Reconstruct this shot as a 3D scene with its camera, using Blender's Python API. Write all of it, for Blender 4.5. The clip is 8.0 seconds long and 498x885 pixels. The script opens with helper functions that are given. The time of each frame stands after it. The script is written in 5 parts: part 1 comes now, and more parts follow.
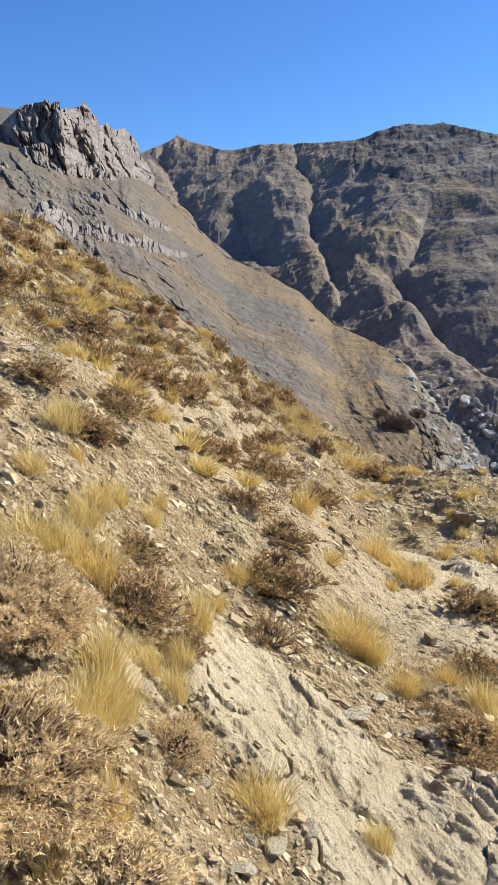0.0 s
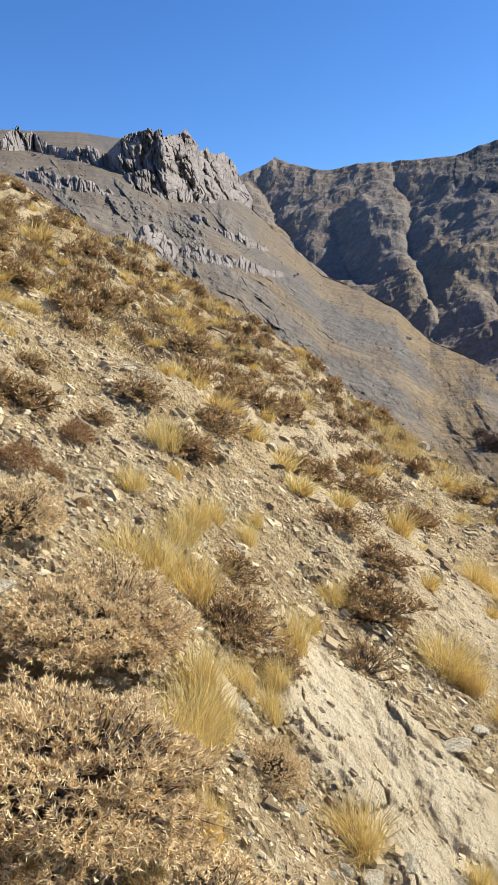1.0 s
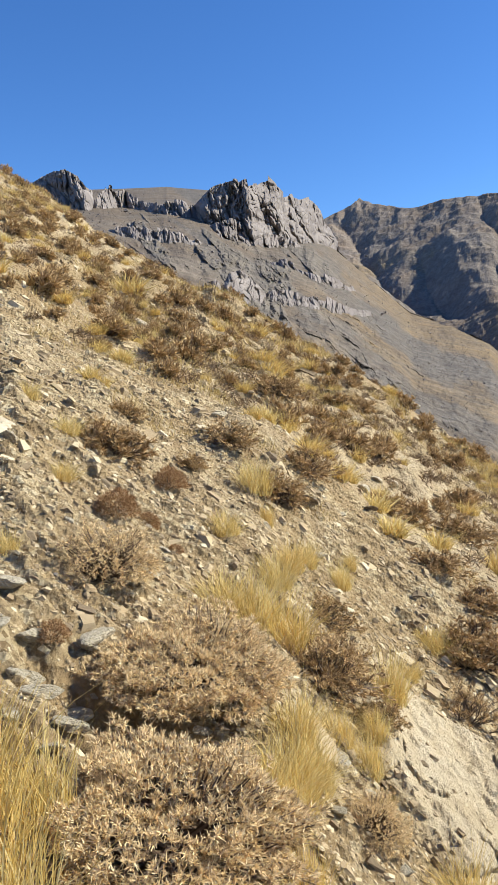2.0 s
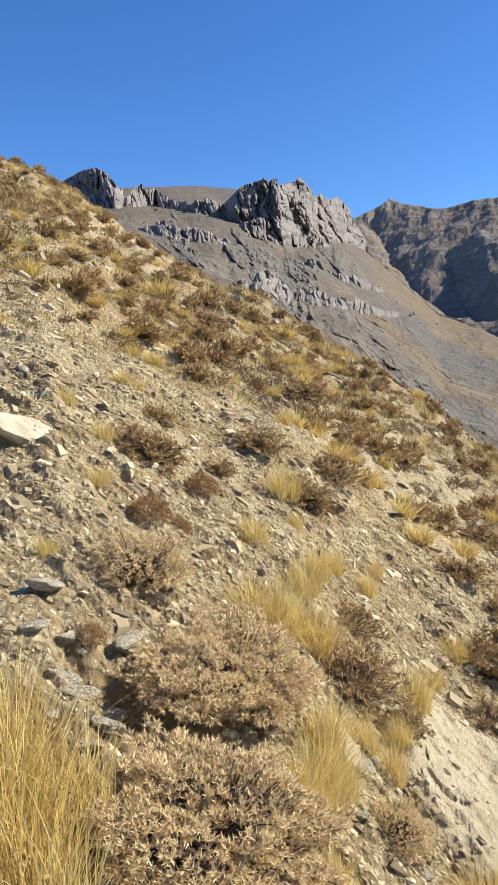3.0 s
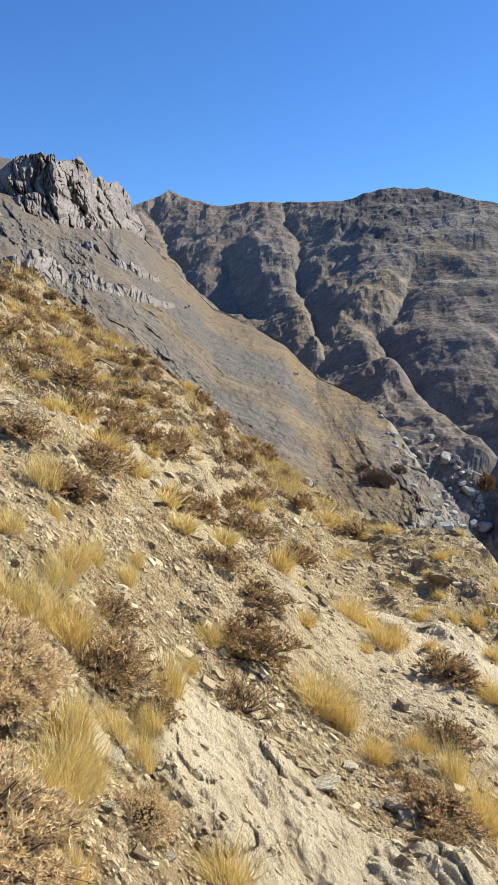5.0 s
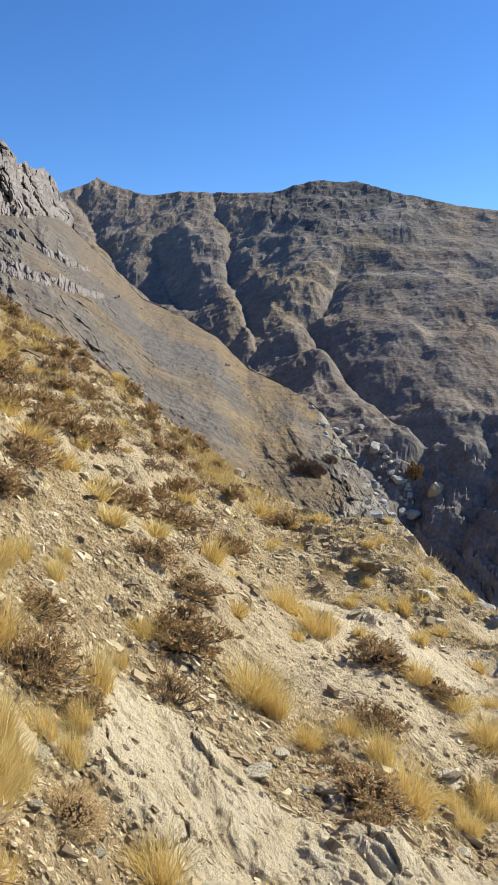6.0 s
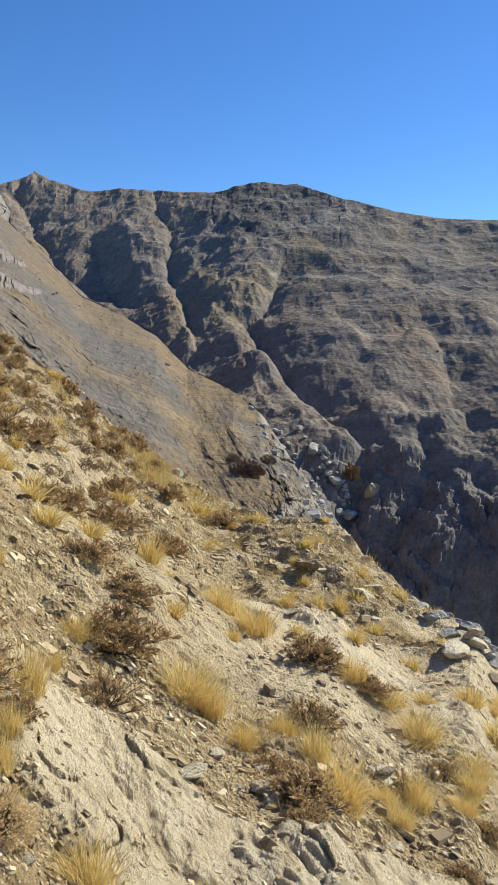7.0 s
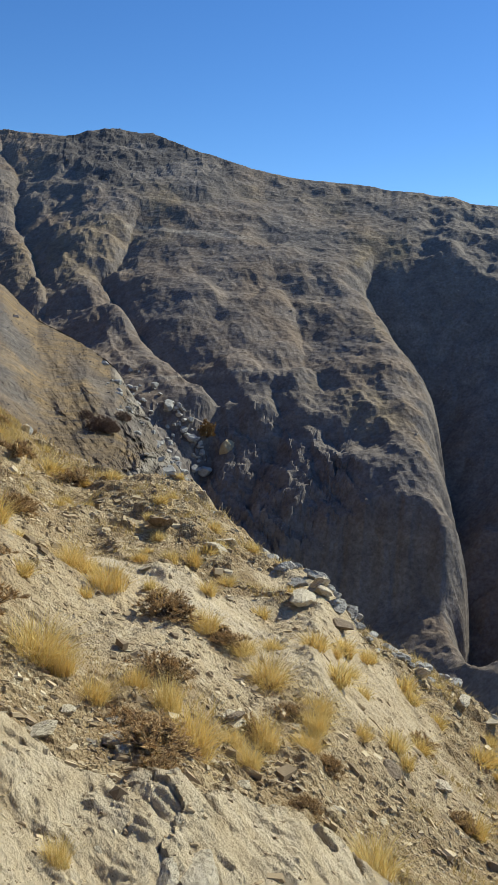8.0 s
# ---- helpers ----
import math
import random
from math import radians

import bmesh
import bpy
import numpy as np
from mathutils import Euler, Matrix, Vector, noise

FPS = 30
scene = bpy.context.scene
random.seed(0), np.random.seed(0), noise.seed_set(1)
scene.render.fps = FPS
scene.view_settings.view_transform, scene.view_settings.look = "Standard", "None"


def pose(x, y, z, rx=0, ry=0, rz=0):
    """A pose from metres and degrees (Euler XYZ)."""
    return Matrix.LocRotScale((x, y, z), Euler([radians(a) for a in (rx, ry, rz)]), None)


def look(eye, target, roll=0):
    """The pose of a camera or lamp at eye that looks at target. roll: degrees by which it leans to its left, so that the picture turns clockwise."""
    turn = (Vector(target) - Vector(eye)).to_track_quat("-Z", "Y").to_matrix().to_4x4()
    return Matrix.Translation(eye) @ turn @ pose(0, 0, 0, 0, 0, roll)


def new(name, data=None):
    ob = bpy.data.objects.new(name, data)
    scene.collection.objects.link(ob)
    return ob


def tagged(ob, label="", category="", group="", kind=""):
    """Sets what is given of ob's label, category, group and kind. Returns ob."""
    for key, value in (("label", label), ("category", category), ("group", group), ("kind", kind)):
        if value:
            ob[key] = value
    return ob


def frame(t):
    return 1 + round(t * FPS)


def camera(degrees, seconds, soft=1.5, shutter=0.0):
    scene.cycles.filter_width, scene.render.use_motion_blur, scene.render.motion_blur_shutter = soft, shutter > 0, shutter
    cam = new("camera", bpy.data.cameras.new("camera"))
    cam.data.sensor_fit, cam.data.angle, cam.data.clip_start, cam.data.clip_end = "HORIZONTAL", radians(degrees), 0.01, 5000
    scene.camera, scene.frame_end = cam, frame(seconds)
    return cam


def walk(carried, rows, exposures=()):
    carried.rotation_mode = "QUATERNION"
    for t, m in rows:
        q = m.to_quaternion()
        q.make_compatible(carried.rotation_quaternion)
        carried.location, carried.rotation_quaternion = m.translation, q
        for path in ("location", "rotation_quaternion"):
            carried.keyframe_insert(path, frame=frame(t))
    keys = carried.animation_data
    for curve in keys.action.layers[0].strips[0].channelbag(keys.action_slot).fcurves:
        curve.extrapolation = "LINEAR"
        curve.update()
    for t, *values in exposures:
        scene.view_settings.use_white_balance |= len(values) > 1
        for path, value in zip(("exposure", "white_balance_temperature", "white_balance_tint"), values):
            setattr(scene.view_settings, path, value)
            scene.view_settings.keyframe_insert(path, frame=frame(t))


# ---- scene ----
# The camera: hand-held, turning on the spot on a mountain path.
cam = camera(36.35, 8.0, soft=0.6)
PATH = [
    (0.0, (-0.009, 0.100, 1.554), (0.431, 9.959, -0.063), -1.66),
    (0.5, (-0.017, 0.088, 1.564), (-0.361, 9.971, 0.078), -2.02),
    (1.0, (-0.026, 0.105, 1.562), (-0.816, 9.984, 0.225), -2.06),
    (1.5, (-0.028, 0.108, 1.569), (-1.244, 9.983, 0.561), -2.91),
    (2.0, (-0.028, 0.101, 1.584), (-1.975, 9.881, 0.844), -4.07),
    (2.2, (-0.032, 0.101, 1.585), (-2.252, 9.828, 0.916), -4.48),
    (3.3, (-0.036, -0.010, 1.657), (-2.162, 9.730, 0.881), -2.33),
    (3.5, (-0.033, -0.002, 1.651), (-1.893, 9.790, 0.848), -1.78),
    (4.0, (-0.018, -0.006, 1.653), (-0.872, 9.922, 0.815), -0.58),
    (4.5, (0.000, -0.000, 1.650), (0.000, 9.962, 0.778), 0.00),
    (5.0, (0.012, 0.021, 1.647), (0.701, 9.951, 0.688), 0.17),
    (5.2, (0.015, 0.023, 1.649), (0.938, 9.928, 0.631), 0.27),
    (6.3, (0.032, 0.030, 1.641), (1.767, 9.820, 0.570), 0.35),
    (6.5, (0.032, 0.042, 1.634), (1.872, 9.813, 0.567), 0.54),
    (7.0, (0.042, 0.037, 1.637), (2.398, 9.697, 0.580), 1.14),
    (7.5, (0.061, 0.036, 1.634), (3.344, 9.409, 0.460), 2.22),
    (8.0, (0.062, 0.033, 1.625), (4.203, 9.001, 0.071), 2.79),
]
walk(cam, [(t, look(eye, target, roll)) for t, eye, target, roll in PATH],
     exposures=[(0.0, 0.73, 6180, 5.8), (4.5, 0.75, 6140, 4.4), (6.3, 0.64, 6180, 4.0), (7.0, 0.57, 6200, 3.0), (8.0, 0.31, 6200, 1.2)])

# ---- world, sun, exposure ----
SUN_AZ, SUN_EL = 75.0, 37.5
world = bpy.data.worlds.new("clear_sky")
scene.world = world
world.use_nodes = True
wn = world.node_tree.nodes
sky = wn.new("ShaderNodeTexSky")
sky.sky_type, sky.sun_disc = "NISHITA", False
sky.sun_elevation, sky.sun_rotation = radians(SUN_EL), radians(SUN_AZ)
sky.altitude, sky.air_density, sky.dust_density, sky.ozone_density = 1500, 1.0, 0.1, 4.0
wn["Background"].inputs["Strength"].default_value = 0.112
tone = wn.new("ShaderNodeHueSaturation")
tone.inputs["Hue"].default_value, tone.inputs["Saturation"].default_value, tone.inputs["Value"].default_value = 0.509, 1.19, 1.0
world.node_tree.links.new(sky.outputs[0], tone.inputs["Color"])
world.node_tree.links.new(tone.outputs[0], wn["Background"].inputs["Color"])
sun_data = bpy.data.lights.new("sun", "SUN")
sun_data.energy, sun_data.angle, sun_data.color = 4.8, radians(0.5), (1.0, 0.915, 0.74)
sun = new("sun", sun_data)
sun.matrix_world = look((60 * math.sin(radians(SUN_AZ)), 60 * math.cos(radians(SUN_AZ)), 60 * math.tan(radians(SUN_EL))), (0, 0, 0))


# ---- noise on arrays ----
def cell_hash(ix, iy, seed):
    n = (ix.astype(np.int64) * 374761393 + iy.astype(np.int64) * 668265263 + seed * 974634777) & 0xFFFFFFFF
    n = ((n ^ (n >> 13)) * 1274126177) & 0xFFFFFFFF
    return ((n ^ (n >> 16)) & 0xFFFFFF) / float(0xFFFFFF)


def value_noise(x, y, seed=0):
    x, y = np.broadcast_arrays(np.asarray(x, float), np.asarray(y, float))
    ix, iy = np.floor(x), np.floor(y)
    fx, fy = x - ix, y - iy
    ux, uy = fx * fx * fx * (fx * (fx * 6 - 15) + 10), fy * fy * fy * (fy * (fy * 6 - 15) + 10)
    a, b = cell_hash(ix, iy, seed), cell_hash(ix + 1, iy, seed)
    c, d = cell_hash(ix, iy + 1, seed), cell_hash(ix + 1, iy + 1, seed)
    return (a + (b - a) * ux) * (1 - uy) + (c + (d - c) * ux) * uy - 0.5


def fbm(x, y, octaves=4, seed=0, gain=0.5):
    out, amp = 0.0, 1.0
    for o in range(octaves):
        c, s = math.cos(0.6 * o), math.sin(0.6 * o)
        out = out + amp * value_noise((x * c - y * s) * 2.03 ** o, (x * s + y * c) * 2.03 ** o, seed + o)
        amp *= gain
    return out


def ridged(x, y, octaves=4, seed=0):
    out, amp = 0.0, 1.0
    for o in range(octaves):
        out = out + amp * (0.5 - np.abs(2 * value_noise(x * 2.1 ** o, y * 2.1 ** o, seed + o)))
        amp *= 0.5
    return out


def facets(x, y, seed=0, jitter=0.9):
    """Flat tilted cells: a broken-rock height, 0 to 1, and the distance to the next cell."""
    x, y = np.broadcast_arrays(np.asarray(x, float), np.asarray(y, float))
    ix, iy = np.floor(x), np.floor(y)
    best = np.full(x.shape, 9.0)
    second = np.full(x.shape, 9.0)
    height = np.zeros(x.shape)
    for dx in (-1, 0, 1):
        for dy in (-1, 0, 1):
            cx, cy = ix + dx, iy + dy
            px = cx + 0.5 + jitter * (cell_hash(cx, cy, seed) - 0.5)
            py = cy + 0.5 + jitter * (cell_hash(cx, cy, seed + 7) - 0.5)
            d = np.hypot(x - px, y - py)
            level = cell_hash(cx, cy, seed + 13) + (x - px) * (cell_hash(cx, cy, seed + 17) - 0.5) * 1.2 + (y - py) * (cell_hash(cx, cy, seed + 19) - 0.5) * 1.2
            nearer = d < best
            second = np.where(nearer, best, np.minimum(second, d))
            height = np.where(nearer, level, height)
            best = np.where(nearer, d, best)
    return height, second - best


def smooth(a, b, x):
    t = np.clip((x - a) / (b - a), 0, 1)
    return t * t * (3 - 2 * t)


# ---- the near hillside: it rises to one side of the path and falls to the other ----
EYE_Z = 1.65
CREST_AZ = [-180, -135, -90, -60, -27.8, -24, -19.1, -13.4, -8, -3, 0.5, 2.5, 5, 7.7, 10.1, 13.3, 16.4, 19, 21.2, 23.4, 27.3, 31.3, 33.4, 35.3, 41, 45, 60, 90, 135, 180]
CREST_S = [0, 0.3, 0.42, 0.40, 0.293, 0.247, 0.182, 0.119, 0.062, 0.007, -0.036, -0.062, -0.092, -0.124, -0.153, -0.187, -0.203, -0.211, -0.230, -0.263, -0.316, -0.347, -0.384, -0.416, -0.473, -0.51, -0.6, -0.66, -0.45, 0]
CREST_H_AZ = [-180, -90, -30, -20, -10, 0, 10, 17, 22, 27, 31, 36, 45, 90, 180]
CREST_H = [30, 40, 30, 27, 24, 20, 20, 18, 15, 13, 11.5, 12, 14, 20, 30]
DIRX, DIRY = -0.42, 0.907          # the run of the bedrock's cracks by the path
FALLX, FALLY = -0.105, 0.995       # the run of the broad swells
RUNX, RUNY = 0.975, -0.22          # the run of the broken ledges of the scree, down the slope


def slab_mask(x, y):
    """Bare bedrock below the path, 1 inside."""
    u, w = x * DIRX + y * DIRY, x * DIRY - y * DIRX
    n = 0.35 * fbm(x * 1.3, y * 1.3, 3, 91)
    a = 1 - smooth(0.75, 1.1, np.hypot((u - 2.55) / 1.5, (w - 1.75) / 0.62) + n)
    b = 1 - smooth(0.75, 1.1, np.hypot((u - 1.75) / 1.1, (w - 3.0) / 0.6) + n)
    c = 1 - smooth(0.8, 1.1, np.hypot((u - 5.6) / 2.2, (w - 6.2) / 0.6) + n)
    e = 1 - smooth(0.75, 1.1, np.hypot((u - 1.9) / 0.9, (w - 2.42) / 0.26) + n)
    d = smooth(0.12, 0.3, fbm(x * 0.35 + 7, y * 0.35, 3, 55)) * 0.8
    return np.clip(np.maximum.reduce([a, b, c, e, (0.4 + 0.5 * smooth(0.1, 0.35, x / np.maximum(y, 1))) * d * smooth(4, 7, y)]), 0, 1)


def hill_base(x, y):
    az, h = np.degrees(np.arctan2(x, y)), np.hypot(x, y)
    s, hs = np.interp(az, CREST_AZ, CREST_S), np.interp(az, CREST_H_AZ, CREST_H)
    t = h / hs
    dip = np.interp(az, [-60, -25, -11, 0, 30, 40, 90], [0.2, 0.35, 0.1, 0.5, 0.5, 0.3, 0.2])
    up = (EYE_Z / hs + s) * h - dip * 4 * np.clip(t * (1 - t), 0, 1)
    over = EYE_Z + hs * s - (h - hs) * (0.42 - s)
    k = 0.03 * hs
    return np.where(t < 1, up, over) - k * 0.4 * np.exp(-((t - 1) / 0.05) ** 2)


def ground_z(x, y, fine=True):
    h = np.hypot(x, y)
    far = np.clip(h / 8, 0.25, 1.6)
    z = hill_base(x, y)
    z = z + 0.30 * far * fbm(x * 0.45, y * 0.45, 3, 3)
    u, w = x * DIRX + y * DIRY, x * DIRY - y * DIRX
    u2, w2 = x * RUNX + y * RUNY, x * RUNY - y * RUNX
    u3, w3 = x * FALLX + y * FALLY, x * FALLY - y * FALLX
    z = z + 0.12 * far * ridged(w3 * 0.8 + 0.4 * fbm(x * 0.7, y * 0.7, 2, 22), u3 * 0.22, 3, 21)
    z = z - 0.46 * np.exp(-((x + 0.95) ** 2 / 0.07 + (y - 2.46) ** 2 / 0.03) * (1 + 0.8 * fbm(x * 6, y * 6, 3, 92)))      # the hollow under the flat bush
    if fine:
        slab = slab_mask(x, y)
        wob = 0.25 * fbm(x * 2, y * 2, 3, 61)
        # bedrock: long stepped ledges along the bedding, with cracks between
        f1, e1 = facets(w * 2.2 + wob, u * 0.55 + wob, 31)
        f2, e2 = facets(w * 7 + 2 * wob, u * 2.4, 33)
        rock = 0.035 * f1 * smooth(0.0, 0.3, e1) + 0.028 * f2 * smooth(0.0, 0.5, e2) + 0.015 * ridged(w * 6 + 5 * wob, u * 1.8, 4, 36) + 0.016 * ridged(w * 13 + 9 * wob, u * 3.6 + 3 * wob, 3, 41) + 0.018 * fbm(x * 9, y * 9, 4, 35)
        f3, e3 = facets(w * 15 + 3 * wob, u * 8 + 2 * wob, 37)
        wavy = w * 1.7 + 1.3 * fbm(x * 1.6, y * 1.6, 3, 62)
        cleft = value_noise(wavy, u * 0.4 + 3, 63)
        rock = rock + 0.014 * f3 * smooth(0.0, 0.35, e3) - 0.055 * (1 - smooth(0.0, 0.016, np.abs(cleft))) + 0.03 * smooth(-0.04, 0.04, cleft)
        rib = (1 - smooth(0.7, 1.3, np.hypot((u - 1.75) / 1.2, (w - 2.95) / 0.8))) * smooth(0.03, 0.3, np.abs(value_noise(w * 1.9 + 0.5 * wob, u * 0.25 + 8, 64)))
        rock = rock + 0.10 * rib
        # elsewhere: broken ledges and chips of several sizes that run down the slope
        l1, c1 = facets(w2 * 2.1 + 1.6 * wob, u2 * 0.42 + wob, 48)
        l2, c2 = facets(w2 * 5.5 + 2 * wob, u2 * 1.3, 49)
        g2, d2 = facets(w2 * 11 + wob, u2 * 5, 43)
        rough = 0.4 + 1.2 * np.clip(0.4 + fbm(x * 0.5, y * 0.5, 2, 47), 0, 1)
        broad = np.clip(h / 6, 0.5, 1.5)
        chips = rough * broad * (0.06 * l1 * smooth(0, 0.25, c1) + 0.048 * l2 * smooth(0, 0.4, c2)) + 0.045 * g2 * smooth(0, 0.6, d2) + 0.03 * fbm(w2 * 14, u2 * 6, 3, 45)
        z = z + slab * (rock - 0.02) + (1 - slab) * (chips - 0.1)
    return z


# ---- meshes ----
def grid_mesh(name, X, Y, Z, wrap=False):
    nv, nu = X.shape
    me = bpy.data.meshes.new(name)
    idx = np.arange(nv * nu).reshape(nv, nu)
    a, b, c, d = idx[:-1, :-1].ravel(), idx[:-1, 1:].ravel(), idx[1:, 1:].ravel(), idx[1:, :-1].ravel()
    quads = np.stack([a, b, c, d], 1)
    me.vertices.add(nv * nu)
    me.vertices.foreach_set("co", np.stack([X.ravel(), Y.ravel(), Z.ravel()], 1).ravel())
    me.loops.add(quads.size)
    me.loops.foreach_set("vertex_index", quads.ravel())
    me.polygons.add(len(quads))
    me.polygons.foreach_set("loop_start", np.arange(0, quads.size, 4))
    me.polygons.foreach_set("loop_total", np.full(len(quads), 4))
    me.polygons.foreach_set("use_smooth", np.zeros(len(quads), bool))
    me.update(calc_edges=True)
    me.validate()
    return me


def mesh_from(name, verts, faces):
    me = bpy.data.meshes.new(name)
    me.from_pydata([tuple(v) for v in verts], [], faces)
    me.update()
    return me


def zone(me, name, values):
    at = me.attributes.new(name, "FLOAT", "POINT")
    at.data.foreach_set("value", np.asarray(values, np.float32).ravel())


def part(name, me, material, parent, label=""):
    ob = new(name, me)
    if material and not me.materials:
        me.materials.append(material)
    ob.parent = parent
    if label:
        ob["label"] = label
    return ob


# ---- materials ----
class Nodes:
    def __init__(self, name, rough=0.9):
        self.mat = bpy.data.materials.new(name)
        self.mat.use_nodes = True
        self.nt = self.mat.node_tree
        self.bsdf = self.nt.nodes["Principled BSDF"]
        self.bsdf.inputs["Roughness"].default_value = rough
        self.bsdf.inputs["Specular IOR Level"].default_value = 0.25
        self.coord = self.nt.nodes.new("ShaderNodeTexCoord").outputs["Object"]

    def add(self, kind, **values):
        n = self.nt.nodes.new(kind)
        for k, v in values.items():
            if k in n.inputs:
                n.inputs[k].default_value = v
        return n

    def link(self, a, b):
        self.nt.links.new(a, b)

    def mapping(self, scale=(1, 1, 1), rz=0.0):
        m = self.nt.nodes.new("ShaderNodeMapping")
        m.inputs["Scale"].default_value = scale
        m.inputs["Rotation"].default_value = (0, 0, radians(rz))
        self.link(self.coord, m.inputs["Vector"])
        return m.outputs[0]

    def noise(self, scale, detail=5, rough=0.6, vec=None):
        n = self.add("ShaderNodeTexNoise", Scale=scale, Detail=detail, Roughness=rough)
        self.link(vec if vec is not None else self.coord, n.inputs["Vector"])
        return n.outputs["Fac"]

    def voronoi(self, scale, vec=None, out="Distance", feature="F1"):
        n = self.nt.nodes.new("ShaderNodeTexVoronoi")
        n.feature = feature
        n.inputs["Scale"].default_value = scale
        self.link(vec if vec is not None else self.coord, n.inputs["Vector"])
        return n.outputs[out]

    def ramp(self, fac, stops):
        r = self.nt.nodes.new("ShaderNodeValToRGB")
        el = r.color_ramp.elements
        while len(el) < len(stops):
            el.new(0.5)
        for e, (p, c) in zip(el, stops):
            e.position, e.color = p, (c[0], c[1], c[2], 1)
        self.link(fac, r.inputs[0])
        return r.outputs[0]

    def mix(self, fac, a, b, blend="MIX"):
        m = self.nt.nodes.new("ShaderNodeMix")
        m.data_type, m.blend_type = "RGBA", blend
        for sock, val in ((0, fac), (6, a), (7, b)):
            if isinstance(val, (int, float)):
                m.inputs[sock].default_value = val
            elif isinstance(val, tuple):
                m.inputs[sock].default_value = (*val[:3], 1)
            else:
                self.link(val, m.inputs[sock])
        return m.outputs[2]

    def math(self, op, a, b=0.0):
        m = self.nt.nodes.new("ShaderNodeMath")
        m.operation = op
        for i, v in enumerate((a, b)):
            if isinstance(v, (int, float)):
                m.inputs[i].default_value = v
            else:
                self.link(v, m.inputs[i])
        return m.outputs[0]

    def attr(self, name):
        a = self.nt.nodes.new("ShaderNodeAttribute")
        a.attribute_name = name
        return a.outputs["Fac"]

    def step(self, fac, lo, hi):
        m = self.add("ShaderNodeMapRange")
        m.interpolation_type = "SMOOTHSTEP"
        m.inputs["From Min"].default_value, m.inputs["From Max"].default_value = lo, hi
        self.link(fac, m.inputs["Value"])
        return m.outputs[0]

    def rand(self):
        return self.nt.nodes.new("ShaderNodeObjectInfo").outputs["Random"]

    def island(self):
        return self.nt.nodes.new("ShaderNodeNewGeometry").outputs["Random Per Island"]

    def bump(self, height, strength, distance):
        b = self.add("ShaderNodeBump", Strength=strength, Distance=distance)
        self.link(height, b.inputs["Height"])
        old = self.bsdf.inputs["Normal"]
        if old.is_linked:
            self.link(old.links[0].from_socket, b.inputs["Normal"])
        self.link(b.outputs[0], old)

    def thin(self, c, share):
        """Colour for blades and shoots that let some light through."""
        self.color(c)
        t = self.nt.nodes.new("ShaderNodeBsdfTranslucent")
        self.link(c, t.inputs["Color"])
        m = self.nt.nodes.new("ShaderNodeMixShader")
        m.inputs[0].default_value = share
        self.link(self.bsdf.outputs[0], m.inputs[1])
        self.link(t.outputs[0], m.inputs[2])
        self.link(m.outputs[0], self.nt.nodes["Material Output"].inputs["Surface"])
        return self.mat

    def color(self, c):
        if isinstance(c, tuple):
            self.bsdf.inputs["Base Color"].default_value = (*c[:3], 1)
        else:
            self.link(c, self.bsdf.inputs["Base Color"])
        return self.mat


def ground_material():
    n = Nodes("scree_and_bedrock", 0.92)
    bed = n.mapping((1, 1, 1), -25)
    chips = n.voronoi(26, n.mapping((0.8, 1.6, 1.4), 10), "Color")
    chip_tone = n.nt.nodes.new("ShaderNodeSeparateColor")
    n.link(chips, chip_tone.inputs[0])
    chip_c = n.ramp(chip_tone.outputs[0], [(0.0, (0.18, 0.12, 0.06)), (0.35, (0.38, 0.275, 0.15)), (0.7, (0.51, 0.39, 0.22)), (1.0, (0.65, 0.54, 0.355))])
    earth = n.ramp(n.noise(6, 6, 0.7), [(0.3, (0.24, 0.155, 0.076)), (0.7, (0.47, 0.345, 0.185))])
    scree = n.mix(n.step(n.noise(2.3, 4), 0.38, 0.6), earth, chip_c)
    big = n.noise(0.55, 3)
    scree = n.mix(n.math("MULTIPLY", n.step(big, 0.4, 0.75), 0.45), scree, (0.40, 0.29, 0.16))
    bed_c = n.ramp(n.noise(3.5, 8, 0.65, n.mapping((2.4, 0.7, 1), -25)), [(0.25, (0.41, 0.305, 0.18)), (0.45, (0.60, 0.475, 0.305)), (0.75, (0.71, 0.60, 0.43))])
    bed_c = n.mix(n.math("MULTIPLY", n.step(n.noise(1.4, 4), 0.5, 0.7), 0.5), bed_c, (0.54, 0.45, 0.33))
    col = n.mix(n.attr("slab"), scree, bed_c)
    n.bump(n.noise(34, 8, 0.7), 0.9, 0.03)
    n.bump(n.noise(9, 8, 0.66, n.mapping((2.6, 0.9, 2), -22)), 0.9, 0.06)
    seam = n.voronoi(4.5, n.mapping((2.6, 0.55, 1.3), -22), "Distance", "DISTANCE_TO_EDGE")
    n.bump(n.math("MULTIPLY", n.step(n.math("ADD", seam, n.math("MULTIPLY", n.noise(14, 5), 0.12)), 0.03, 0.14), n.attr("slab")), 0.22, 0.03)
    n.bump(n.math("MULTIPLY", n.voronoi(26, n.mapping((1.5, 0.8, 1.2), 10)), n.math("SUBTRACT", 1.0, n.attr("slab"))), 0.6, 0.04)
    return n.color(col)


def rock_material(name, dark, mid, pale, scale=6.0, bump=0.04):
    n = Nodes(name, 0.9)
    c = n.ramp(n.noise(scale, 8, 0.65), [(0.28, dark), (0.5, mid), (0.72, pale)])
    c = n.mix(n.math("MULTIPLY", n.rand(), 0.35), c, mid)
    n.bump(n.noise(scale * 3, 9, 0.7), 0.8, bump)
    n.bump(n.voronoi(scale * 1.5), 0.4, bump)
    return n.color(c)


